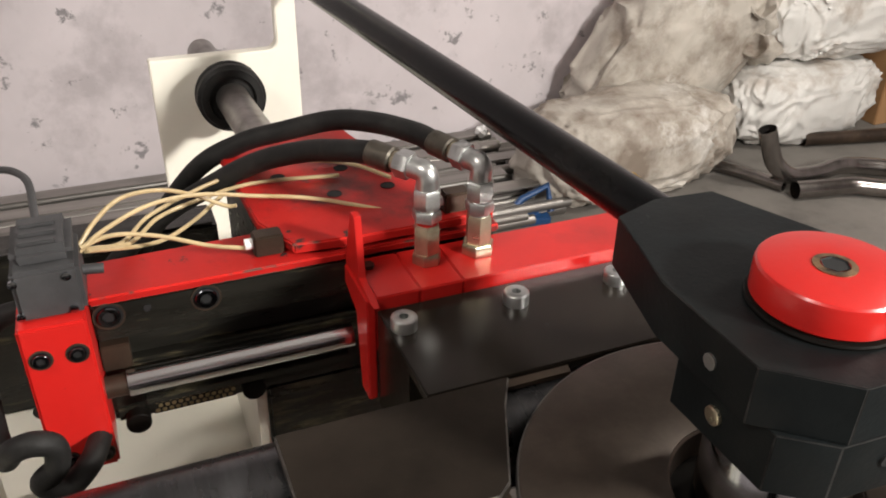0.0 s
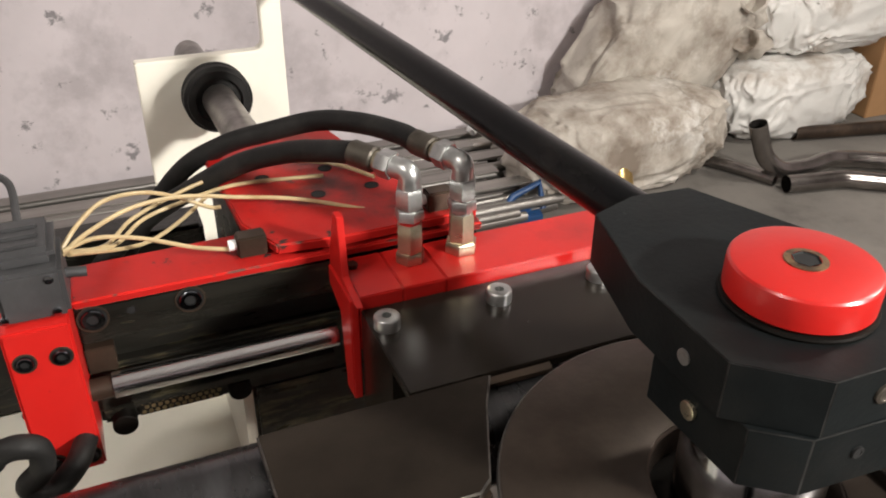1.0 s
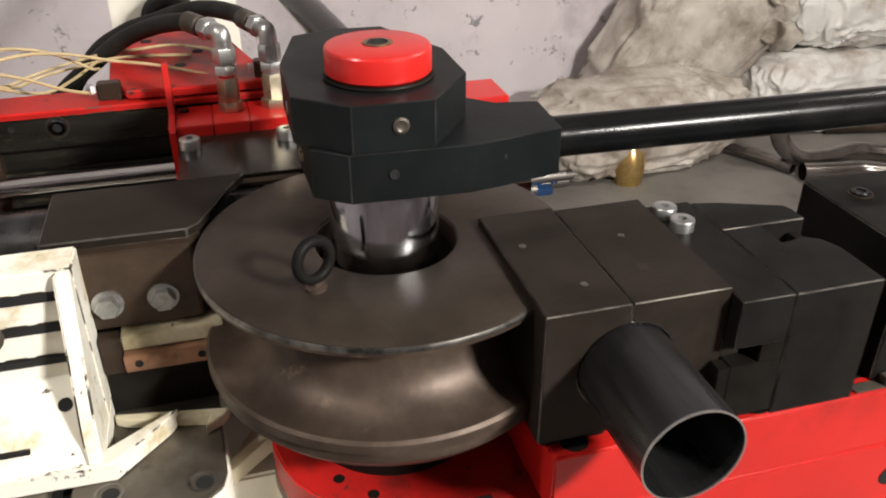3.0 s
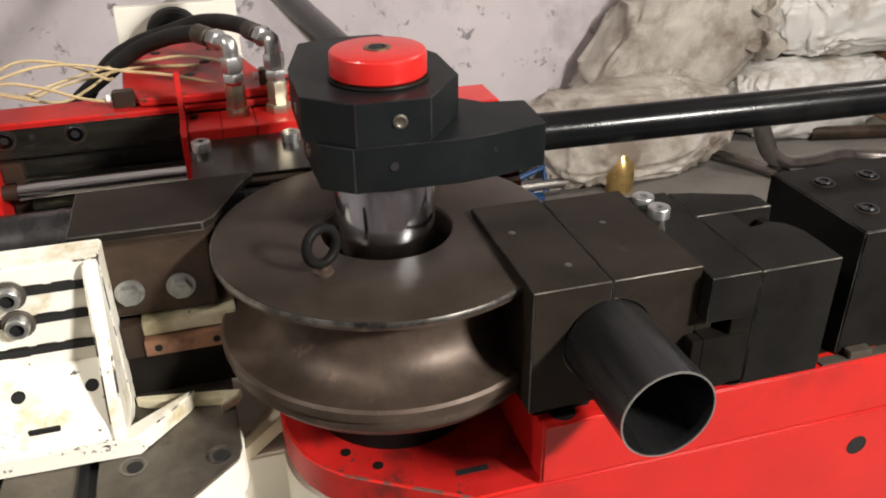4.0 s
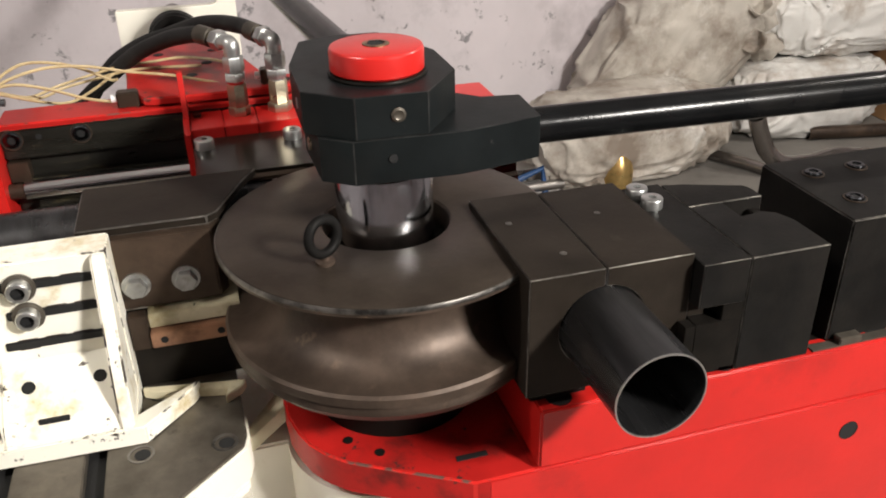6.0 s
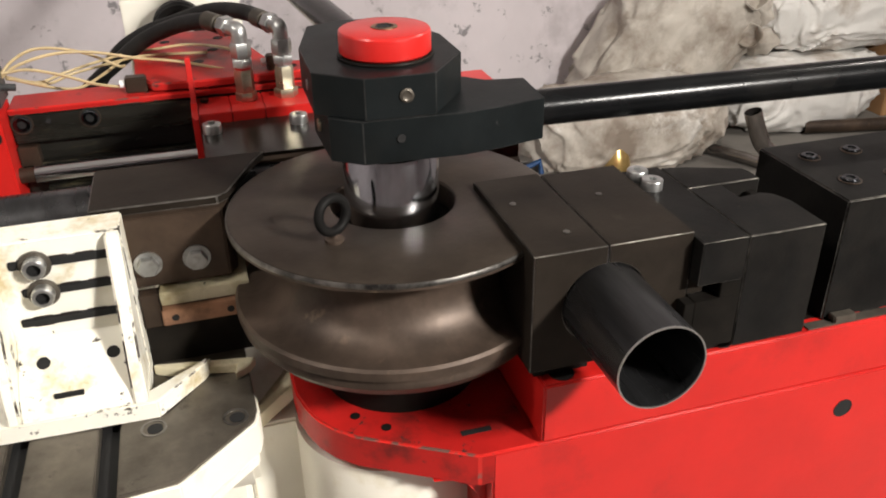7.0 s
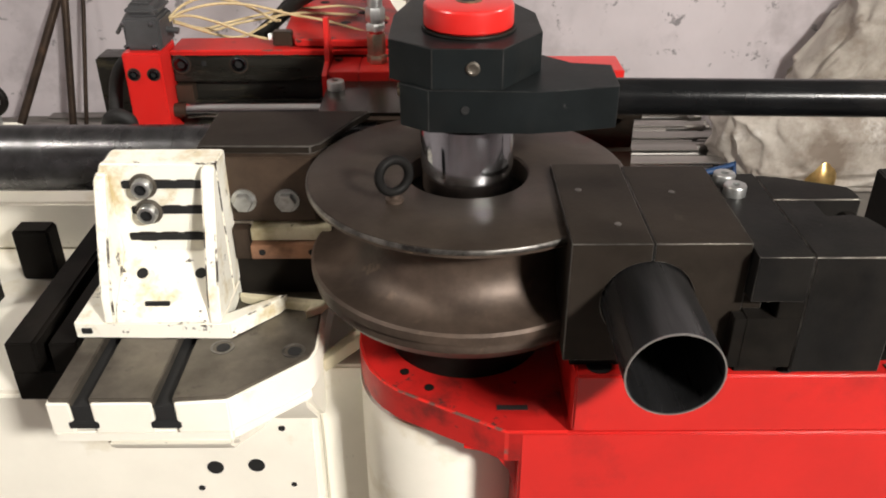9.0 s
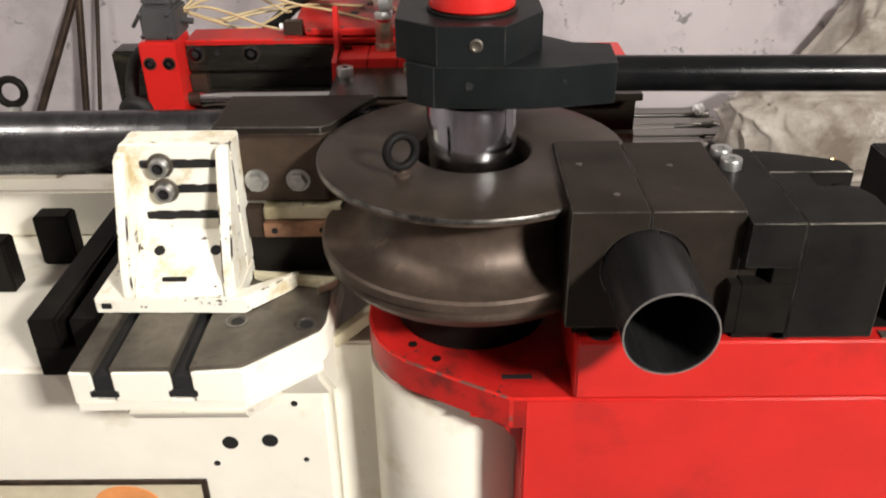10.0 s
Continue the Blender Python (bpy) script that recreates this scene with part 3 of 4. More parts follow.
# ---- clamp die halves, holder and slide blocks on the arm ----
TX, TZ, TR = 0.141, 0.9465, 0.0370
half_l = [(0.077, 0.888)] + [(TX - 0.0004, 0.888)] + arc(TX - 0.0004, TZ, TR, 270, 90, 24) + [(TX - 0.0004, 1.0), (0.077, 1.0)]
half_r = [(0.2175, 0.888), (0.2175, 1.0), (TX + 0.0006, 1.0)] + arc(TX + 0.0006, TZ, TR, 90, -90, 24) + [(TX + 0.0006, 0.888)]
cl = thing("clamp_insert", (0.11, -0.08, 0.876), "dark oiled steel clamp insert of the bend die", "clamp die")
part("jaw", prism(half_l, -0.150, 0.0, "y", 0.0008), CLAMP, cl)
part("key", box(0.085, 0.135, -0.14, -0.01, 0.8762, 0.888, 0), BLACK, cl)
cr = thing("clamp_die", (0.18, -0.08, 0.876), "dark steel moving clamp die gripping the tube", "clamp die")
part("jaw", prism(half_r, -0.150, -0.005, "y", 0.0008), CLAMP, cr)
part("key", box(0.15, 0.21, -0.14, -0.01, 0.8762, 0.888, 0), BLACK, cr)
part("tongue", box(0.2175, 0.2330, -0.1495, -0.02, 0.9395, 0.9540, 0.0005), CLAMP, cr)
for p in [(0.095, -0.055), (0.118, -0.118)]:
    part("punch_mark", lathe([(0.003, 1.0), (0.003, 1.0006), (0, 1.0006)], pose(*p, 0), 14), EDGE_STEEL, cl)
part("punch_mark", lathe([(0.0028, 1.0), (0.0028, 1.0006), (0, 1.0006)], pose(0.175, -0.06, 0), 14), EDGE_STEEL, cr)
for p in [(0.2315, -0.054), (0.229, -0.030)]:
    socket_screw(cr, (*p, 0.994), (0, 0, 1), 0.0098, 0.0105, ZINC, "cap_screw")
ho = thing("clamp_holder", (0.25, -0.08, 0.876), "black steel clamp holder with a T-slot key way", "clamp holder")
part("upper_lug", box(0.2185, 0.2612, -0.163, -0.012, 0.9545, 0.9950, 0.0005), BLACK3, ho)
part("web", box(0.2415, 0.2612, -0.163, -0.012, 0.9390, 0.9545, 0.0005), BLACK, ho)
part("lower_lug", box(0.2185, 0.2612, -0.163, -0.012, 0.8900, 0.9390, 0.0005), BLACK, ho)
part("lug_nose", box(0.2090, 0.2185, -0.163, -0.1515, 0.8905, 0.9385, 0.0005), BLACK, ho)
part("key", box(0.222, 0.258, -0.150, -0.02, 0.8762, 0.8900, 0), BLACK, ho)
sl = thing("clamp_slide", (0.30, -0.08, 0.876), "black steel clamp slide block with a hooked end", "clamp slide")
part("block", prism([(0.2616, -0.164), (0.3350, -0.164), (0.3350, -0.116), (0.328, -0.099), (0.318, -0.093), (0.2955, -0.096), (0.2955, -0.0665), (0.2616, -0.0665)], 0.8855, 0.9955, "z", 0.001), BLACK3, sl)
part("hook", prism([(0.2616, -0.066), (0.338, -0.066), (0.338, -0.050), (0.335, -0.041), (0.284, -0.021), (0.2616, -0.016)], 0.8855, 0.9955, "z", 0.001), BLACK3, sl)
part("key", box(0.266, 0.330, -0.150, -0.10, 0.8765, 0.8855, 0), BLACK, sl)
part("pin", box(0.322, 0.332, -0.092, -0.0675, 0.8765, 0.985, 0.001), BLACK, sl)
en = thing("clamp_cylinder_block", (0.5, -0.08, 0.876), "large black steel block with recessed screws", "steel block")
part("block", box(0.374, 0.70, -0.142, -0.012, 0.8765, 1.0, 0.0015), BLACK3, en)
part("foot", box(0.380, 0.404, -0.153, -0.1425, 0.8775, 0.8845, 0.001), TABLE, en)
part("scale_strip", box(0.352, 0.75, -0.153, -0.1425, 0.8762, 0.8775, 0.0003), TABLE, en)
for x, y in [(0.405, -0.048), (0.405, -0.105), (0.455, -0.046), (0.455, -0.105)]:
    counterbored(en, (x, y, 1.0), (0, 0, 1), 0.010)

# ---- the tube being bent ----
tube = thing("bent_tube", (TX, -0.1, TZ), "dark drawn steel tube bent round the die", "steel tube")
path = [(-1.7, TX, TZ), (-1.0, TX, TZ), (-0.3, TX, TZ)] + [(TX * math.cos(radians(a)), TX * math.sin(radians(a)), TZ) for a in range(90, -1, -5)] + [(TX, -0.15, TZ), (TX, -0.243, TZ)]
part("tube_wall", sweep(path, 0.0362, 48, 0.0349), TUBE, tube)
part("cut_rim", lathe([(0.0362, 0), (0.0362, 0.0010), (0.0349, 0.0010), (0.0349, 0)], along((TX, -0.243, TZ), (0, -1, 0)), 56, closed=True), RIM, tube, "bright cut rim")

# ---- drawbar clamps: upper (fixed) and lower (on the arm) with their tie rods ----
up = thing("upper_tie_bar", (0, 0, 1.092), "black steel tie clamp with a long rod", "tie bar")
octo = [(-0.048, 0.118), (-0.066, 0.045), (-0.067, -0.030), (-0.031, -0.060), (0.026, -0.061), (0.062, -0.012), (0.062, 0.050), (0.028, 0.127), (-0.014, 0.130)]
part("clamp_body", prism(octo, 1.0925, 1.1265, "z", 0.0006), BLACK2, up)
part("tie_rod", rod((-0.004, 0.110, 1.1095), (-0.125, 1.55, 1.1095), 0.0158, 32), ROD, up)
part("brass_screw", lathe([(0.0058, -0.001), (0.0058, 0.001), (0.004, 0.0016), (0.0028, 0.0008), (0, 0.0008)], along((0.002, -0.0608, 1.1105), (0, -1, 0)), 24), TABLE, up)
part("side_screw", lathe([(0.0045, -0.001), (0.0045, 0.001), (0, 0.0012)], along((-0.0665, 0.0, 1.108), (-1, 0, 0)), 20), ZINC, up)
cap = part("cap_nut", lathe([(0.0, 1.1295), (0.0365, 1.1295), (0.0382, 1.1312), (0.0383, 1.1455), (0.0379, 1.1474), (0.0370, 1.1486), (0.0354, 1.1492), (0.0110, 1.1497), (0.0, 1.1490)], None, 72), RED, up, "round red-painted cap nut", angle=24)
part("rubber_ring", lathe([(0.0, 1.1265), (0.0396, 1.1265), (0.0402, 1.1280), (0.0396, 1.1292), (0.0370, 1.1294), (0.0, 1.1294)], None, 56), BLACK, cap)
part("socket", lathe([(0.0112, 1.1490), (0.0110, 1.1503), (0.0075, 1.1506)], None, 28), SOCKET, cap, "rusty hexagon socket")
part("socket_pit", lathe([(0.0076, 1.1506), (0.0066, 1.1499), (0, 1.1499)], None, 6), HOLE, cap)
lo = thing("lower_tie_bar", (0, 0, 1.0555), "black steel tie clamp with a long rod on the arm", "tie bar")
part("clamp_body", prism([(-0.058, -0.042), (-0.034, -0.060), (0.050, -0.064), (0.078, -0.060), (0.123, -0.050), (0.126, 0.006), (0.092, 0.012), (0.045, 0.058), (-0.03, 0.058), (-0.060, 0.03)], 1.0557, 1.0923, "z", 0.0006), BLACK2, lo)
part("tie_rod", rod((0.118, -0.024, 1.074), (1.15, -0.062, 1.074), 0.0158, 32), ROD, lo)
part("set_screw", lathe([(0.0035, -0.001), (0.0035, 0.0006), (0.002, 0.0006), (0.002, 0.0003), (0, 0.0003)], along((-0.004, -0.0622, 1.076), (0, -1, 0)), 20), HOLE, lo)
part("brass_screw", lathe([(0.0055, -0.001), (0.0055, 0.001), (0.004, 0.0016), (0, 0.001)], along((-0.0605, -0.004, 1.074), (-1, 0, 0)), 24), ZINC_Y, lo)
rp = thing("tie_rod_stand", (1.15, -0.062, 0.876), "black steel bracket holding the rod's end", "bracket")
part("upright", box(1.13, 1.17, -0.10, -0.03, 0.8762, 1.10), BLACK, rp)

# ---- pressure die carriage ----
SLIDE = 0.0
car = thing("pressure_die_carriage", (0.0, 0.23, 0.93), "black pressure die carriage with a red top strip", "carriage")
front = [(0.166, 0.905), (0.166, 0.914), (0.178, 0.925), (0.178, 0.975), (0.190, 0.9935), (0.256, 0.9935), (0.256, 0.905)]
part("pressure_die", prism([(0.150, 0.9848), (0.150, 0.9935), (0.2575, 0.9935), (0.2575, 0.900), (0.184, 0.900), (0.184, 0.9848)], -0.158, 0.195, "x", 0.001), OILED, car)
part("die_lip", prism([(0.1452, 0.9838), (0.1452, 0.9875), (0.1499, 0.9900), (0.1499, 0.9838)], -0.158, -0.050, "x", 0.0), BROWN, car, "brown worn lip")
part("die_shoe", prism([(0.1785, 0.905), (0.1838, 0.905), (0.1838, 0.938), (0.1785, 0.935)], -0.158, 0.195, "x", 0.0), BROWN, car)
part("red_block", prism([(0.2580, 0.905), (0.278, 0.905), (0.288, 0.975), (0.318, 0.985), (0.318, 1.003), (0.2580, 1.003)], -0.166, -0.1585, "x", 0.001), RED, car)
part("red_top", box(-0.158, -0.122, 0.258, 0.318, 0.953, 1.0045, 0.001), RED, car)
part("red_top", box(-0.1215, -0.085, 0.258, 0.318, 0.953, 1.0045, 0.001), RED, car)
part("red_top", box(-0.0845, 0.195, 0.258, 0.318, 0.945, 1.0045, 0.001), RED, car)
part("fin", prism([(0.246, 1.003), (0.318, 1.003), (0.318, 1.012), (0.300, 1.060), (0.290, 1.060), (0.282, 1.010)], -0.1645, -0.1585, "x", 0.0006), RED, car)
for x, y in [(-0.146, 0.229), (-0.052, 0.230), (0.039, 0.229)]:
    socket_screw(car, (x, y, 0.9935), (0, 0, 1), 0.0102, 0.0105, ZINC, "cap_screw")
part("small_screw", lathe([(0.005, 1.003), (0.005, 1.008), (0, 1.008)], pose(-0.150, 0.303, 0), 6), BROWN, car)
car.location.x += SLIDE

# ---- hydraulic fittings and hoses ----
for i, (x, y) in enumerate([(-0.102 + SLIDE, 0.296), (-0.056 + SLIDE, 0.296)]):
    fi = thing("elbow_fitting", (x, y, 1.0045), "zinc-plated hydraulic elbow fitting screwed into the carriage", "pipe fitting", "elbow fittings")
    part("base_nut", hexagon((x, y, 1.0045), (0, 0, 1), 0.0245 if i else 0.0215, 0.010), ZINC_Y, fi)
    part("stem", hexagon((x, y, 1.0145), (0, 0, 1), 0.0195, 0.026, spin=12), ZINC_Y, fi)
    part("collar", rod((x, y, 1.0405), (x, y, 1.0440), 0.0088), RED if not i else ZINC, fi)
    part("nut", hexagon((x, y, 1.0440), (0, 0, 1), 0.0210, 0.009, spin=25), ZINC, fi)
    part("collar", rod((x, y, 1.0530), (x, y, 1.0550), 0.0085), ZINC, fi)
    part("nut", hexagon((x, y, 1.0550), (0, 0, 1), 0.0205, 0.0165, spin=5), ZINC, fi)
    d = Vector(((-0.58, 0.81, 0.06), (-0.38, 0.92, 0.02))[i]).normalized()
    top = Vector((x, y, 1.0850))
    part("elbow", sweep(smooth_path([(x, y, 1.0715), (x, y, 1.0765), (x, y, 1.0815), top + d * 0.003, top + d * 0.010, top + d * 0.016], 5), 0.0090, 20), ZINC, fi)
    part("swivel_nut", hexagon(top + d * 0.015, d, 0.0205, 0.013), ZINC, fi)
    part("ferrule_collar", rod(top + d * 0.028, top + d * 0.032, 0.0080, 24), ZINC_Y, fi)
    part("ferrule", rod(top + d * 0.032, top + d * 0.056, 0.0108, 24, 0.0015), FERRULE, fi, "dark crimped ferrule")
    a = top + d * 0.054
    if i == 0:
        pts = [a, (-0.150, 0.362, 1.083), (-0.175, 0.400, 1.070), (-0.212, 0.440, 1.047), (-0.255, 0.480, 1.009), (-0.298, 0.510, 0.970), (-0.36, 0.535, 0.90), (-0.42, 0.545, 0.80), (-0.45, 0.55, 0.7385)]
    else:
        pts = [a, (-0.084, 0.370, 1.086), (-0.106, 0.410, 1.083), (-0.133, 0.450, 1.074), (-0.170, 0.480, 1.058), (-0.215, 0.508, 1.038), (-0.262, 0.532, 1.000), (-0.33, 0.552, 0.90), (-0.38, 0.558, 0.80), (-0.40, 0.559, 0.7385)]
    hs = thing("hydraulic_hose", pts[-1], "thick black rubber hydraulic hose arching behind the machine", "hose", "hydraulic hoses")
    part("hose", sweep(smooth_path(pts, 12), 0.0096, 20), RUBBER, hs)

# ---- slide rail behind: red cap strip, oily black casting, chrome rod, red end bracket ----
ra = thing("slide_rail_unit", (-0.1, 0.36, 0.85), "oily black casting with a red-painted top strip", "slide rail")
part("red_strip", prism([(-0.362, 0.317), (-0.026, 0.318), (-0.026, 0.360), (-0.10, 0.380), (-0.362, 0.372)], 1.0065, 1.0135, "z", 0.0015), RED_WORN, ra)
part("casting", box(-0.362, -0.03, 0.3195, 0.372, 0.972, 1.0062, 0.002), OILY, ra)
part("way", box(-0.362, -0.03, 0.336, 0.372, 0.9445, 0.9718, 0.002), OILY, ra)
part("lower_way", box(-0.362, 0.08, 0.326, 0.40, 0.8855, 0.9442, 0.003), OILY, ra)
part("rod_guard", box(-0.336, -0.17, 0.300, 0.3255, 0.9175, 0.9255, 0.001), OILY, ra)
part("rod_guide", box(-0.362, -0.340, 0.318, 0.336, 0.945, 0.968, 0.001), BROWN, ra)
part("drip_plate", box(-0.332, -0.265, 0.3235, 0.3258, 0.889, 0.905, 0), OILY, ra)
for i in range(12):
    for j in range(3):
        part("perforation", lathe([(0.0021, -0.0005), (0.0021, 0.0004), (0, 0.0004)], along((-0.329 + i * 0.0054 + (j % 2) * 0.0027, 0.3235, 0.8918 + j * 0.0046), (0, -1, 0)), 6), MESH_M, ra)
for x in (-0.350, -0.278):
    counterbored(ra, (x, 0.3195, 0.995), (0, -1, 0), 0.0115)
hole(ra, (-0.322, 0.3195, 0.996), (0, -1, 0), 0.003)
for x, z in [(-0.345, 0.888), (-0.25, 0.895)]:
    part("bolt", rod((x, 0.327, z), (x, 0.316, z), 0.010, 20, 0.001), BLACK, ra)
cr2 = thing("chrome_piston_rod", (-0.26, 0.305, 0.930), "polished chrome piston rod of the carriage cylinder", "piston rod")
part("rod", rod((-0.346, 0.305, 0.940), (-0.166 + SLIDE, 0.305, 0.940), 0.0105, 32), BRIGHT, cr2)
part("rod_end", rod((-0.3625, 0.305, 0.940), (-0.3462, 0.305, 0.940), 0.0088, 24), BROWN, cr2)
be = thing("red_end_bracket", (-0.385, 0.30, 0.885), "red-painted steel end bracket with four socket screws", "bracket")
part("block", box(-0.4085, -0.3625, 0.280, 0.345, 0.885, 1.021, 0.002), RED, be)
for x, z in [(-0.373, 0.995), (-0.397, 0.995), (-0.396, 0.899), (-0.372, 0.899)]:
    counterbored(be, (x, 0.280, z), (0, -1, 0), 0.0078)
va = thing("valve_block", (-0.385, 0.32, 1.021), "dark grey cast pneumatic valve on the red bracket", "valve")
part("lower_body", box(-0.4045, -0.360, 0.290, 0.345, 1.0212, 1.060, 0.003), GREY, va)
part("upper_body", box(-0.4025, -0.362, 0.297, 0.352, 1.060, 1.073, 0.005), GREY, va)
part("ridge", box(-0.396, -0.372, 0.303, 0.309, 1.0728, 1.0755, 0.001), GREY, va)
part("ridge", box(-0.396, -0.372, 0.316, 0.322, 1.0728, 1.0755, 0.001), GREY, va)
part("ridge", box(-0.396, -0.372, 0.330, 0.336, 1.0728, 1.0755, 0.001), GREY, va)
part("cable", sweep(smooth_path([(-0.385, 0.345, 1.070), (-0.392, 0.40, 1.082), (-0.43, 0.46, 1.06), (-0.50, 0.52, 0.98)], 8), 0.003, 10), GREY, va)
part("side_lever", rod((-0.362, 0.318, 1.040), (-0.346, 0.318, 1.038), 0.004, 16), GREY, va)
for x in (-0.403, -0.369):
    for z in (1.0265, 1.053):
        part("screw", lathe([(0.003, -0.001), (0.003, 0.0018), (0, 0.0022)], along((x, 0.290, z), (0, -1, 0)), 16), CHROME, va)

# ---- red plate behind with the cylinder shaft ----
rpz = 1.016
pl = thing("red_mounting_plate", (-0.13, 0.45, 0.98), "dusty red-painted mounting plate with drilled holes", "mounting plate")
OUT = [(-0.225, 0.372), (-0.234, 0.546), (-0.102, 0.551), (-0.093, 0.505), (-0.064, 0.380), (-0.039, 0.367), (-0.020, 0.368), (-0.030, 0.322), (-0.15, 0.320), (-0.205, 0.325)]
part("plate", prism(OUT, rpz, rpz + 0.009, "z", 0.0015), RED_WORN, pl)
part("underframe", prism([(-0.22, 0.3735), (-0.228, 0.54), (-0.108, 0.545), (-0.098, 0.50), (-0.070, 0.3735)], 0.86, rpz - 0.0002, "z", 0.002), OILY, pl)
for x, y in [(-0.19, 0.45), (-0.13, 0.45), (-0.10, 0.40), (-0.15, 0.40), (-0.19, 0.51), (-0.12, 0.51), (-0.042, 0.345)]:
    hole(pl, (x, y, rpz + 0.009), (0, 0, 1), 0.006)
shaft = thing("cylinder_shaft", (-0.17, 0.75, 0.98), "dull steel cylinder shaft with a black rubber collar", "shaft")
part("shaft", rod((-0.166, 0.55, 0.980), (-0.176, 1.08, 0.954), 0.0215, 40), SHAFT, shaft)
part("mount", box(-0.21, -0.12, 0.552, 0.575, 0.86, 1.022, 0.004), RED_WORN, shaft)
dsh = Vector((-0.010, 0.53, -0.026))
part("collar", lathe([(0.0, 0.006), (0.030, 0.006), (0.031, 0.0), (0.040, 0), (0.041, 0.004), (0.045, 0.007), (0.045, 0.019), (0.0425, 0.021), (0.0425, 0.024), (0.045, 0.026), (0.045, 0.032), (0.041, 0.036), (0, 0.036)], along((-0.1711, 0.82, 0.9668), dsh), 48), RUBBER, shaft)
cp = thing("cream_frame_plate", (-0.16, 0.9, 0.0), "cream-painted steel frame plate with a square cut-out", "frame plate")
part("plate", prism([(-0.266, 0.12), (-0.064, 0.12), (-0.064, 1.35), (-0.093, 1.35), (-0.093, 1.016), (-0.096, 1.009), (-0.103, 1.005), (-0.266, 1.005)], 0.895, 0.915, "y", 0.0015), CREAM, cp)
part("foot", box(-0.30, -0.05, 0.80, 1.02, 0.0, 0.12, 0.004), CREAM, cp)

# clear air lines between valve and fittings
LINES = [
    [(-0.363, 0.332, 1.048), (-0.346, 0.350, 1.061), (-0.326, 0.375, 1.064), (-0.297, 0.400, 1.054), (-0.271, 0.405, 1.043), (-0.245, 0.405, 1.028), (-0.236, 0.402, 1.028)],
    [(-0.363, 0.332, 1.045), (-0.343, 0.340, 1.056), (-0.308, 0.365, 1.059), (-0.268, 0.385, 1.052), (-0.221, 0.395, 1.038), (-0.170, 0.385, 1.031), (-0.108, 0.355, 1.022), (-0.077, 0.338, 1.023)],
    [(-0.360, 0.330, 1.051), (-0.336, 0.345, 1.049), (-0.304, 0.352, 1.038), (-0.268, 0.347, 1.025), (-0.240, 0.341, 1.020)],
    [(-0.357, 0.338, 1.045), (-0.332, 0.375, 1.025), (-0.309, 0.420, 1.021), (-0.273, 0.445, 1.024), (-0.235, 0.460, 1.028), (-0.198, 0.465, 1.029), (-0.160, 0.465, 1.031), (-0.120, 0.450, 1.028), (-0.094, 0.410, 1.028)],
    [(-0.357, 0.338, 1.043), (-0.326, 0.380, 1.021), (-0.300, 0.420, 1.019), (-0.265, 0.435, 1.022), (-0.214, 0.440, 1.028), (-0.137, 0.430, 1.028)],
    [(-0.356, 0.338, 1.043), (-0.318, 0.385, 1.014), (-0.294, 0.410, 1.004), (-0.268, 0.420, 1.013), (-0.241, 0.430, 1.028)],
]
for k, pts in enumerate(LINES):
    ln = thing("air_line", pts[0], "thin yellowed plastic air line looping over the machine", "air hose", "air lines")
    part("line", sweep(smooth_path(pts, 10), 0.0018, 10), LINE, ln)
for p in [(-0.223, 0.341, 1.0135), (-0.060, 0.338, 1.025)]:
    ft = thing("push_in_fitting", p, "brown plated block fitting for an air line", "pipe fitting", "push-in fittings")
    part("block", box(p[0] - 0.012, p[0] + 0.012, p[1] - 0.008, p[1] + 0.008, p[2], p[2] + 0.018, 0.0015), BROWN, ft)
    part("collar", rod((p[0] - 0.018, p[1], p[2] + 0.010), (p[0] - 0.012, p[1], p[2] + 0.010), 0.0045, 16), WHITE_RAG, ft)


# ---- background: tubes, sacks, pipes, odds and ends ----
rng = random.Random(4)
for k in range(44):
    layer = k // 17
    y = 2.53 - (k % 17) * 0.0385 - (0.018 if layer % 2 else 0)
    r = rng.choice((0.011, 0.0145, 0.0185, 0.0185))
    z = r + layer * 0.030 + 0.001
    x1 = 1.06 + rng.uniform(-0.14, 0.06) - layer * 0.04
    st = thing("steel_tube", (0.3, y, z - r), "long bright steel tube in a stack on the floor", "steel tube", "stacked tubes")
    part("tube_wall", pipe((-1.8 + rng.uniform(-0.1, 0.1), y + rng.uniform(-0.012, 0.012), z), (x1, y + rng.uniform(-0.012, 0.012), z), r, 0.0018, 14), BARS, st)
for k in range(5):
    y = 2.03 + k * 0.115
    fb = thing("flat_bar", (0.2, y, 0.095), "flat grey steel bar on the tube stack", "steel bar", "flat bars")
    part("bar", box(-1.6, 0.95 + rng.uniform(-0.1, 0.08), y - 0.03, y + 0.03, 0.097, 0.103, 0.001), BARS, fb)


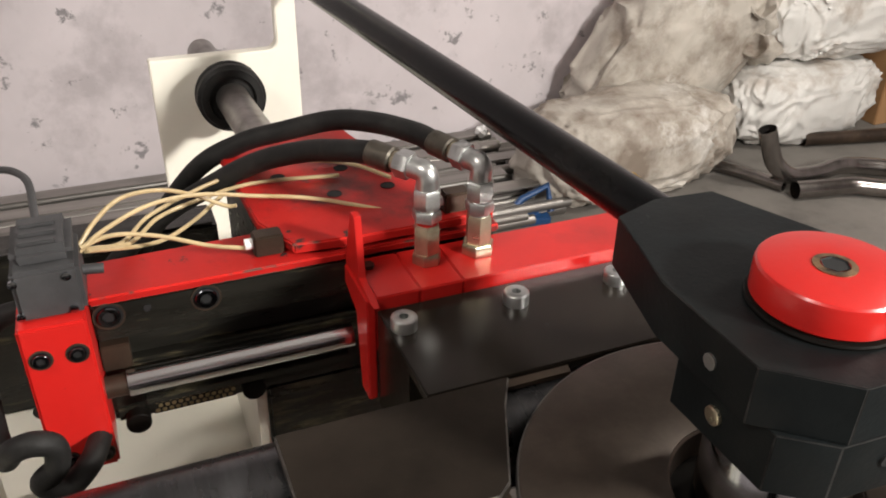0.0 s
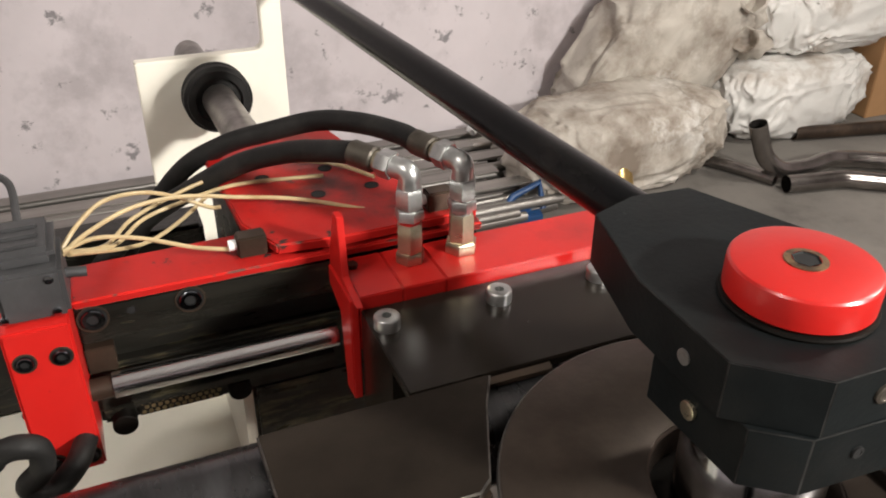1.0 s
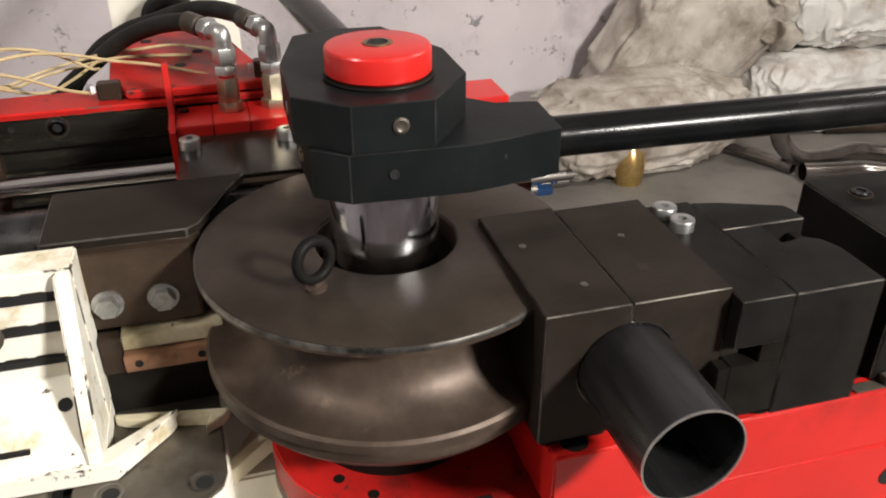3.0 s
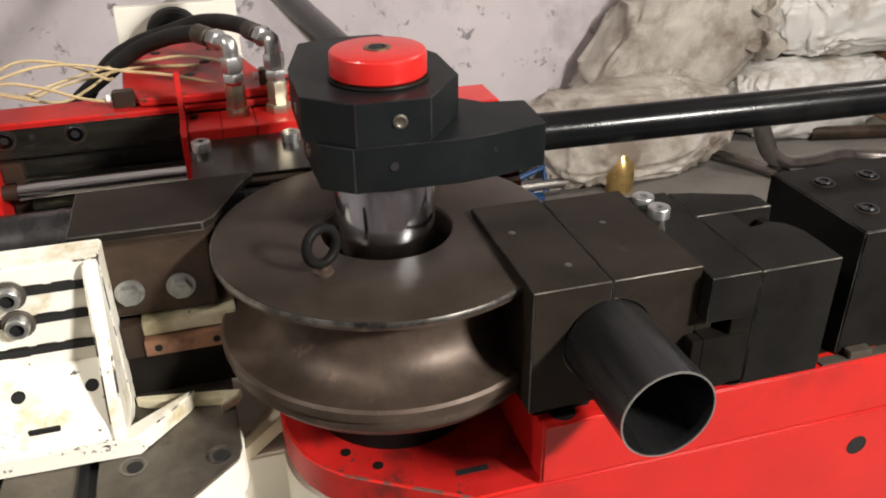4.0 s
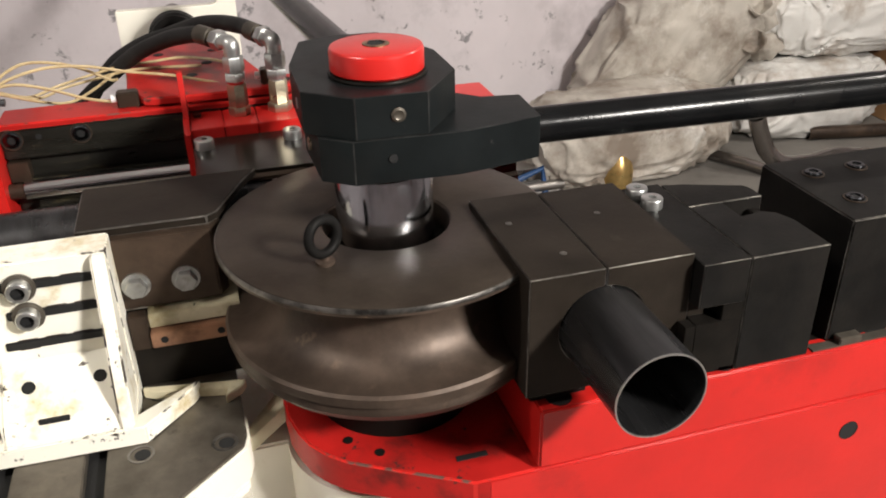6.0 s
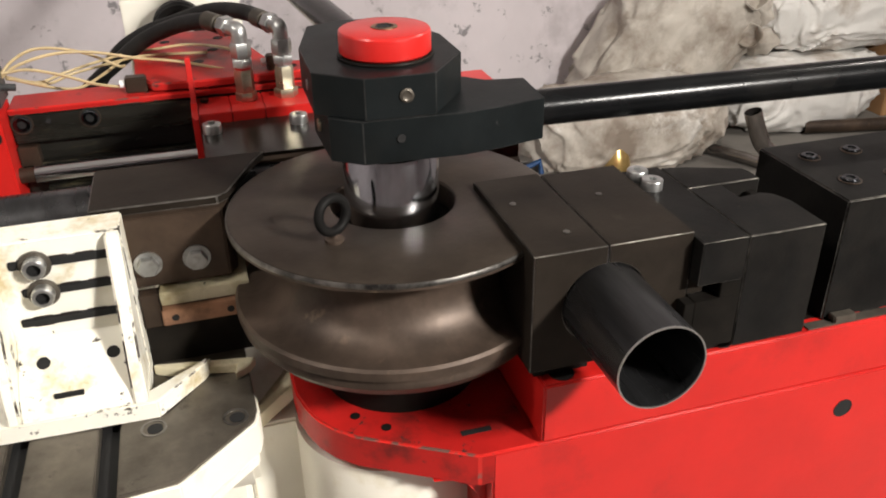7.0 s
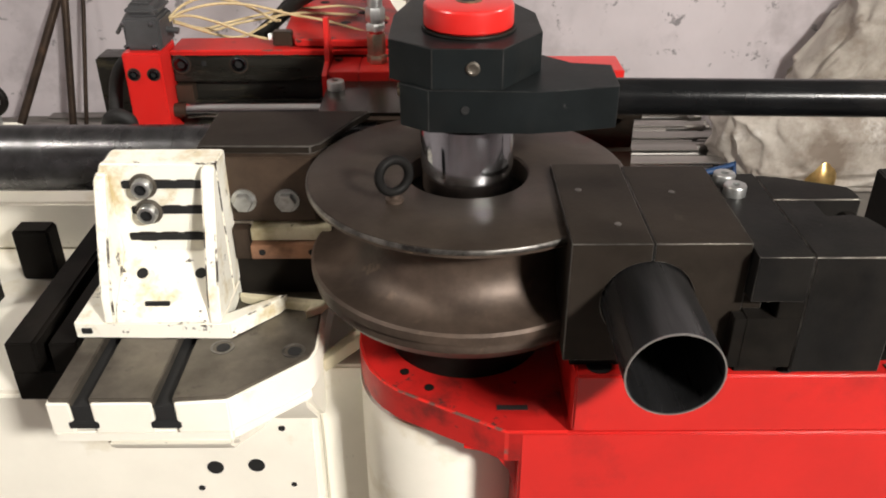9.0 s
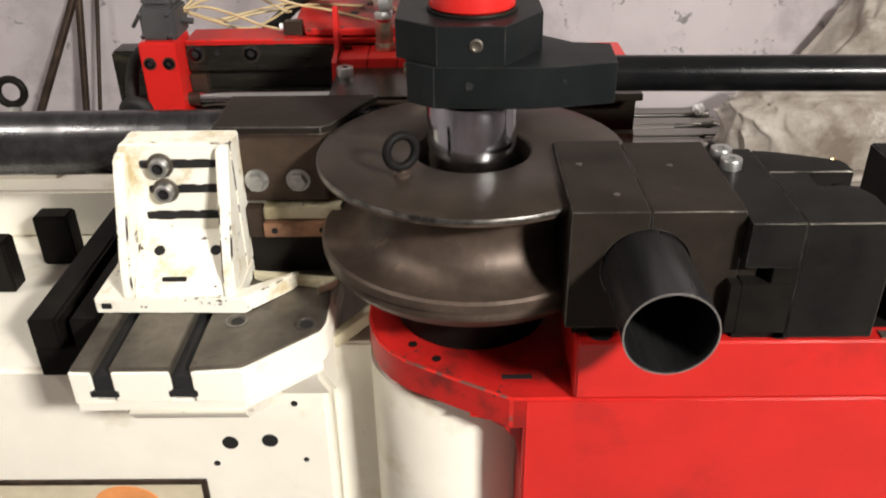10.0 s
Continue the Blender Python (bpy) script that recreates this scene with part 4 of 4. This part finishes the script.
def sack(name, loc, size, turn, seed, mat, label, tilt=(0, 0), shear=0.0):
    """A filled woven sack: a pillow with sagging sides, folds drawn to its tied corners and small wrinkles."""
    bm = bmesh.new()
    bmesh.ops.create_icosphere(bm, subdivisions=6, radius=1)
    m = pose(*loc, tilt[0], tilt[1], turn)
    for v in bm.verts:
        n = v.co.normalized()
        p = Vector([math.copysign(abs(c) ** 0.66, c) for c in n])
        p *= 1 / max(1.0, p.length / 1.20)
        o = Vector((n.x * size[0], n.y * size[1], n.z * size[2])) * 4.0 + Vector((seed * 7.1, seed * 3.3, seed))
        q = o + 0.55 * noise.noise_vector(o * 0.9) + 0.22 * noise.noise_vector(o * 2.1)
        f = noise.noise(o * 0.7) * 0.10 + noise.noise(q * 1.4) * 0.05
        fold = (1 - abs(noise.noise(Vector((q.x * 1.3 + q.z * 1.1, q.y * 1.5, q.z * 2.6 - q.x * 0.9))))) ** 5 * 0.06
        crease = (1 - abs(noise.noise(q * 3.4))) ** 6 * 0.035
        drawn = (1 - abs(noise.noise(Vector((q.x * 1.4 + q.z * 4.2, q.y * 2.2, q.z * 1.6 - q.x * 2.6))))) ** 4 * 0.045
        fine = noise.noise(q * 9.0) * 0.010
        p *= 0.93 + f + fold + crease + drawn + fine
        p.x -= shear * p.z
        v.co = m @ Vector((p.x * size[0], p.y * size[1], p.z * size[2]))
    for v in bm.verts:
        if v.co.z < 0.003:
            v.co.z = 0.003 + v.co.z * 0.01
        if v.co.y > 2.572:
            v.co.y = 2.572 + (v.co.y - 2.572) * 0.02
    low = loc[2] - size[2] * 1.0
    for v in bm.verts:
        if v.co.z < 0.003:
            v.co.z = 0.003 + (v.co.z) * 0.01
    th = thing(name, (loc[0], loc[1], max(0, low)), label, "sack", "sacks by the wall")
    return part("sack_body", bm, mat, th, angle=80)


sack("filled_sack", (1.40, 2.12, 0.16), (0.44, 0.21, 0.185), 3, 1, BAG, "bulging dirty white sack lying on the floor")
sack("filled_sack", (1.74, 2.40, 0.38), (0.36, 0.16, 0.40), 3, 2, BAG, "grey creased sack leaning on the wall", (4, 0), -0.62)
sack("filled_sack", (2.34, 2.30, 0.15), (0.40, 0.19, 0.170), 3, 3, BAG_W, "white sack with a grey stain on the floor")
top_sack = sack("filled_sack", (2.58, 2.36, 0.47), (0.50, 0.18, 0.165), 2, 4, BAG_W, "white woven sack stacked on another sack")
for (x, y, z), d, seed in [((2.06, 2.26, 0.40), (-0.7, -0.5, 0.25), 3), ((2.05, 2.27, 0.53), (-0.5, -0.6, 0.5), 8)]:
    m = along((x, y, z), d)
    bm = lathe([(0.075, -0.06), (0.050, -0.02), (0.022, 0.012), (0.016, 0.024), (0.026, 0.045), (0.050, 0.075), (0.044, 0.078), (0.018, 0.045), (0.0, 0.03)], m, 40)
    for v in bm.verts:
        v.co += 0.018 * noise.noise_vector(v.co * 22 + Vector((seed, 0, 0)))
    neck = part("tied_neck", bm, BAG, top_sack.parent, "gathered grey sack neck tied with string", 80)
bx = thing("cardboard_box", (2.80, 2.4, 0), "plain brown cardboard box behind the sacks", "box")
part("carton", box(2.74, 3.2, 2.20, 2.55, 0.0, 0.36, 0.004), CARD, bx)


def bent_pipe(pts, r, label, mat=PIPE):
    th = thing("bent_pipe", pts[0], label, "bent pipe", "bent pipes on the floor")
    return part("pipe_wall", sweep(smooth_path(pts, 10), r, 28, r - 0.002), mat, th)


bent_pipe([(1.80, 1.86, 0.245), (1.825, 1.855, 0.18), (1.865, 1.85, 0.105), (1.94, 1.84, 0.052), (2.06, 1.835, 0.045), (2.16, 1.84, 0.055), (2.26, 1.83, 0.045), (2.45, 1.74, 0.036)], 0.033, "bright steel exhaust pipe with a raised bent end")
bent_pipe([(1.90, 1.765, 0.034), (2.0, 1.745, 0.034), (2.12, 1.72, 0.036), (2.2, 1.67, 0.036), (2.34, 1.58, 0.034)], 0.033, "bright bent steel pipe lying on the floor")
bent_pipe([(2.27, 2.13, 0.03), (2.6, 2.06, 0.03), (3.1, 1.96, 0.03)], 0.028, "straight brown steel pipe lying on the floor", BROWN)
bent_pipe([(1.90, 1.82, 0.026), (1.85, 1.93, 0.026), (1.77, 2.07, 0.026)], 0.024, "thin dull pipe half under the sack")
bent_pipe([(-1.75, 2.40, 0.034), (-1.62, 2.46, 0.045), (-1.52, 2.52, 0.060), (-1.43, 2.535, 0.056), (-1.30, 2.535, 0.040)], 0.033, "dull silver pipe lying by the wall")
cone = thing("brass_bottle", (1.285, 1.93, 0), "small conical brass fitting standing on the floor", "brass fitting")
part("body", lathe([(0, 0), (0.050, 0), (0.055, 0.04), (0.055, 0.085), (0.045, 0.122), (0.028, 0.150), (0.022, 0.168), (0.021, 0.192), (0.017, 0.200), (0, 0.201)], pose(1.285, 1.93, 0), 32), BRASS, cone)
vi = thing("blue_pipe_vise", (0.97, 1.95, 0), "small blue-painted vise frame on the floor", "vise")
part("base", prism([(0.80, 1.92), (0.98, 1.90), (1.00, 1.98), (0.83, 2.0)], 0.0, 0.025, "z", 0.004), BLUE, vi)
part("frame", sweep([(0.84, 1.96, 0.025), (0.90, 1.97, 0.075), (1.00, 1.98, 0.105), (1.00, 1.94, 0.025)], 0.013, 12), BLUE, vi)
part("jaw", box(0.90, 0.95, 1.93, 1.98, 0.025, 0.06, 0.004), BLUE, vi)
sc = thing("paper_scrap", (0.976, 2.47, 0.094), "crumpled white paper scrap on the tubes", "paper scrap")
bm = bmesh.new()
bmesh.ops.create_icosphere(bm, subdivisions=3, radius=0.022)
for v in bm.verts:
    v.co = Vector((0.976, 2.47, 0.115)) + v.co * (1 + 0.5 * noise.noise(v.co * 90))
part("scrap", bm, WHITE_RAG, sc)
for a, b, r in [((-1.70, 2.3, 0.0), (-1.36, 2.56, 0.80), 0.016), ((-1.47, 2.35, 0.0), (-1.38, 2.56, 1.1), 0.014), ((-1.43, 2.37, 0), (-1.33, 2.56, 0.9), 0.008)]:
    rr = thing("leaning_bar", a, "thin rusty steel bar leaning against the wall", "steel bar", "leaning bars")
    part("bar", rod(a, b, r, 16), BROWN, rr)
e2 = thing("lifting_eye_housing", (-0.62, 0.38, 0.705), "cream housing with a black lifting eye", "housing")
part("housing", prism([(-0.75, 0.706), (-0.58, 0.706), (-0.58, 0.86), (-0.62, 0.885), (-0.75, 0.885)], 0.34, 0.41, "y", 0.004), CREAM, e2)
part("lifting_eye", lathe([(0.018 + 0.0055 * math.cos(2 * math.pi * i / 14), 0.0055 * math.sin(2 * math.pi * i / 14)) for i in range(14)], along((-0.64, 0.385, 0.925), (0.1, -1, 0.1)), 36, closed=True), BLACK, e2)
part("eye_shank", rod((-0.64, 0.385, 0.885), (-0.64, 0.385, 0.905), 0.008), ZINC, e2)
ring = thing("bent_hose", (-0.40, 0.26, 0.90), "thick dark rubber hose curling under the red bracket", "hose")
part("hose", sweep(smooth_path([(-0.405, 0.352, 0.995), (-0.430, 0.350, 0.990), (-0.446, 0.345, 0.965), (-0.446, 0.320, 0.925), (-0.436, 0.270, 0.925), (-0.424, 0.245, 0.950), (-0.410, 0.238, 0.958), (-0.398, 0.240, 0.950), (-0.400, 0.242, 0.930), (-0.412, 0.244, 0.916), (-0.398, 0.243, 0.907), (-0.380, 0.255, 0.915), (-0.372, 0.285, 0.912)], 8), 0.0088, 16), RUBBER, ring)
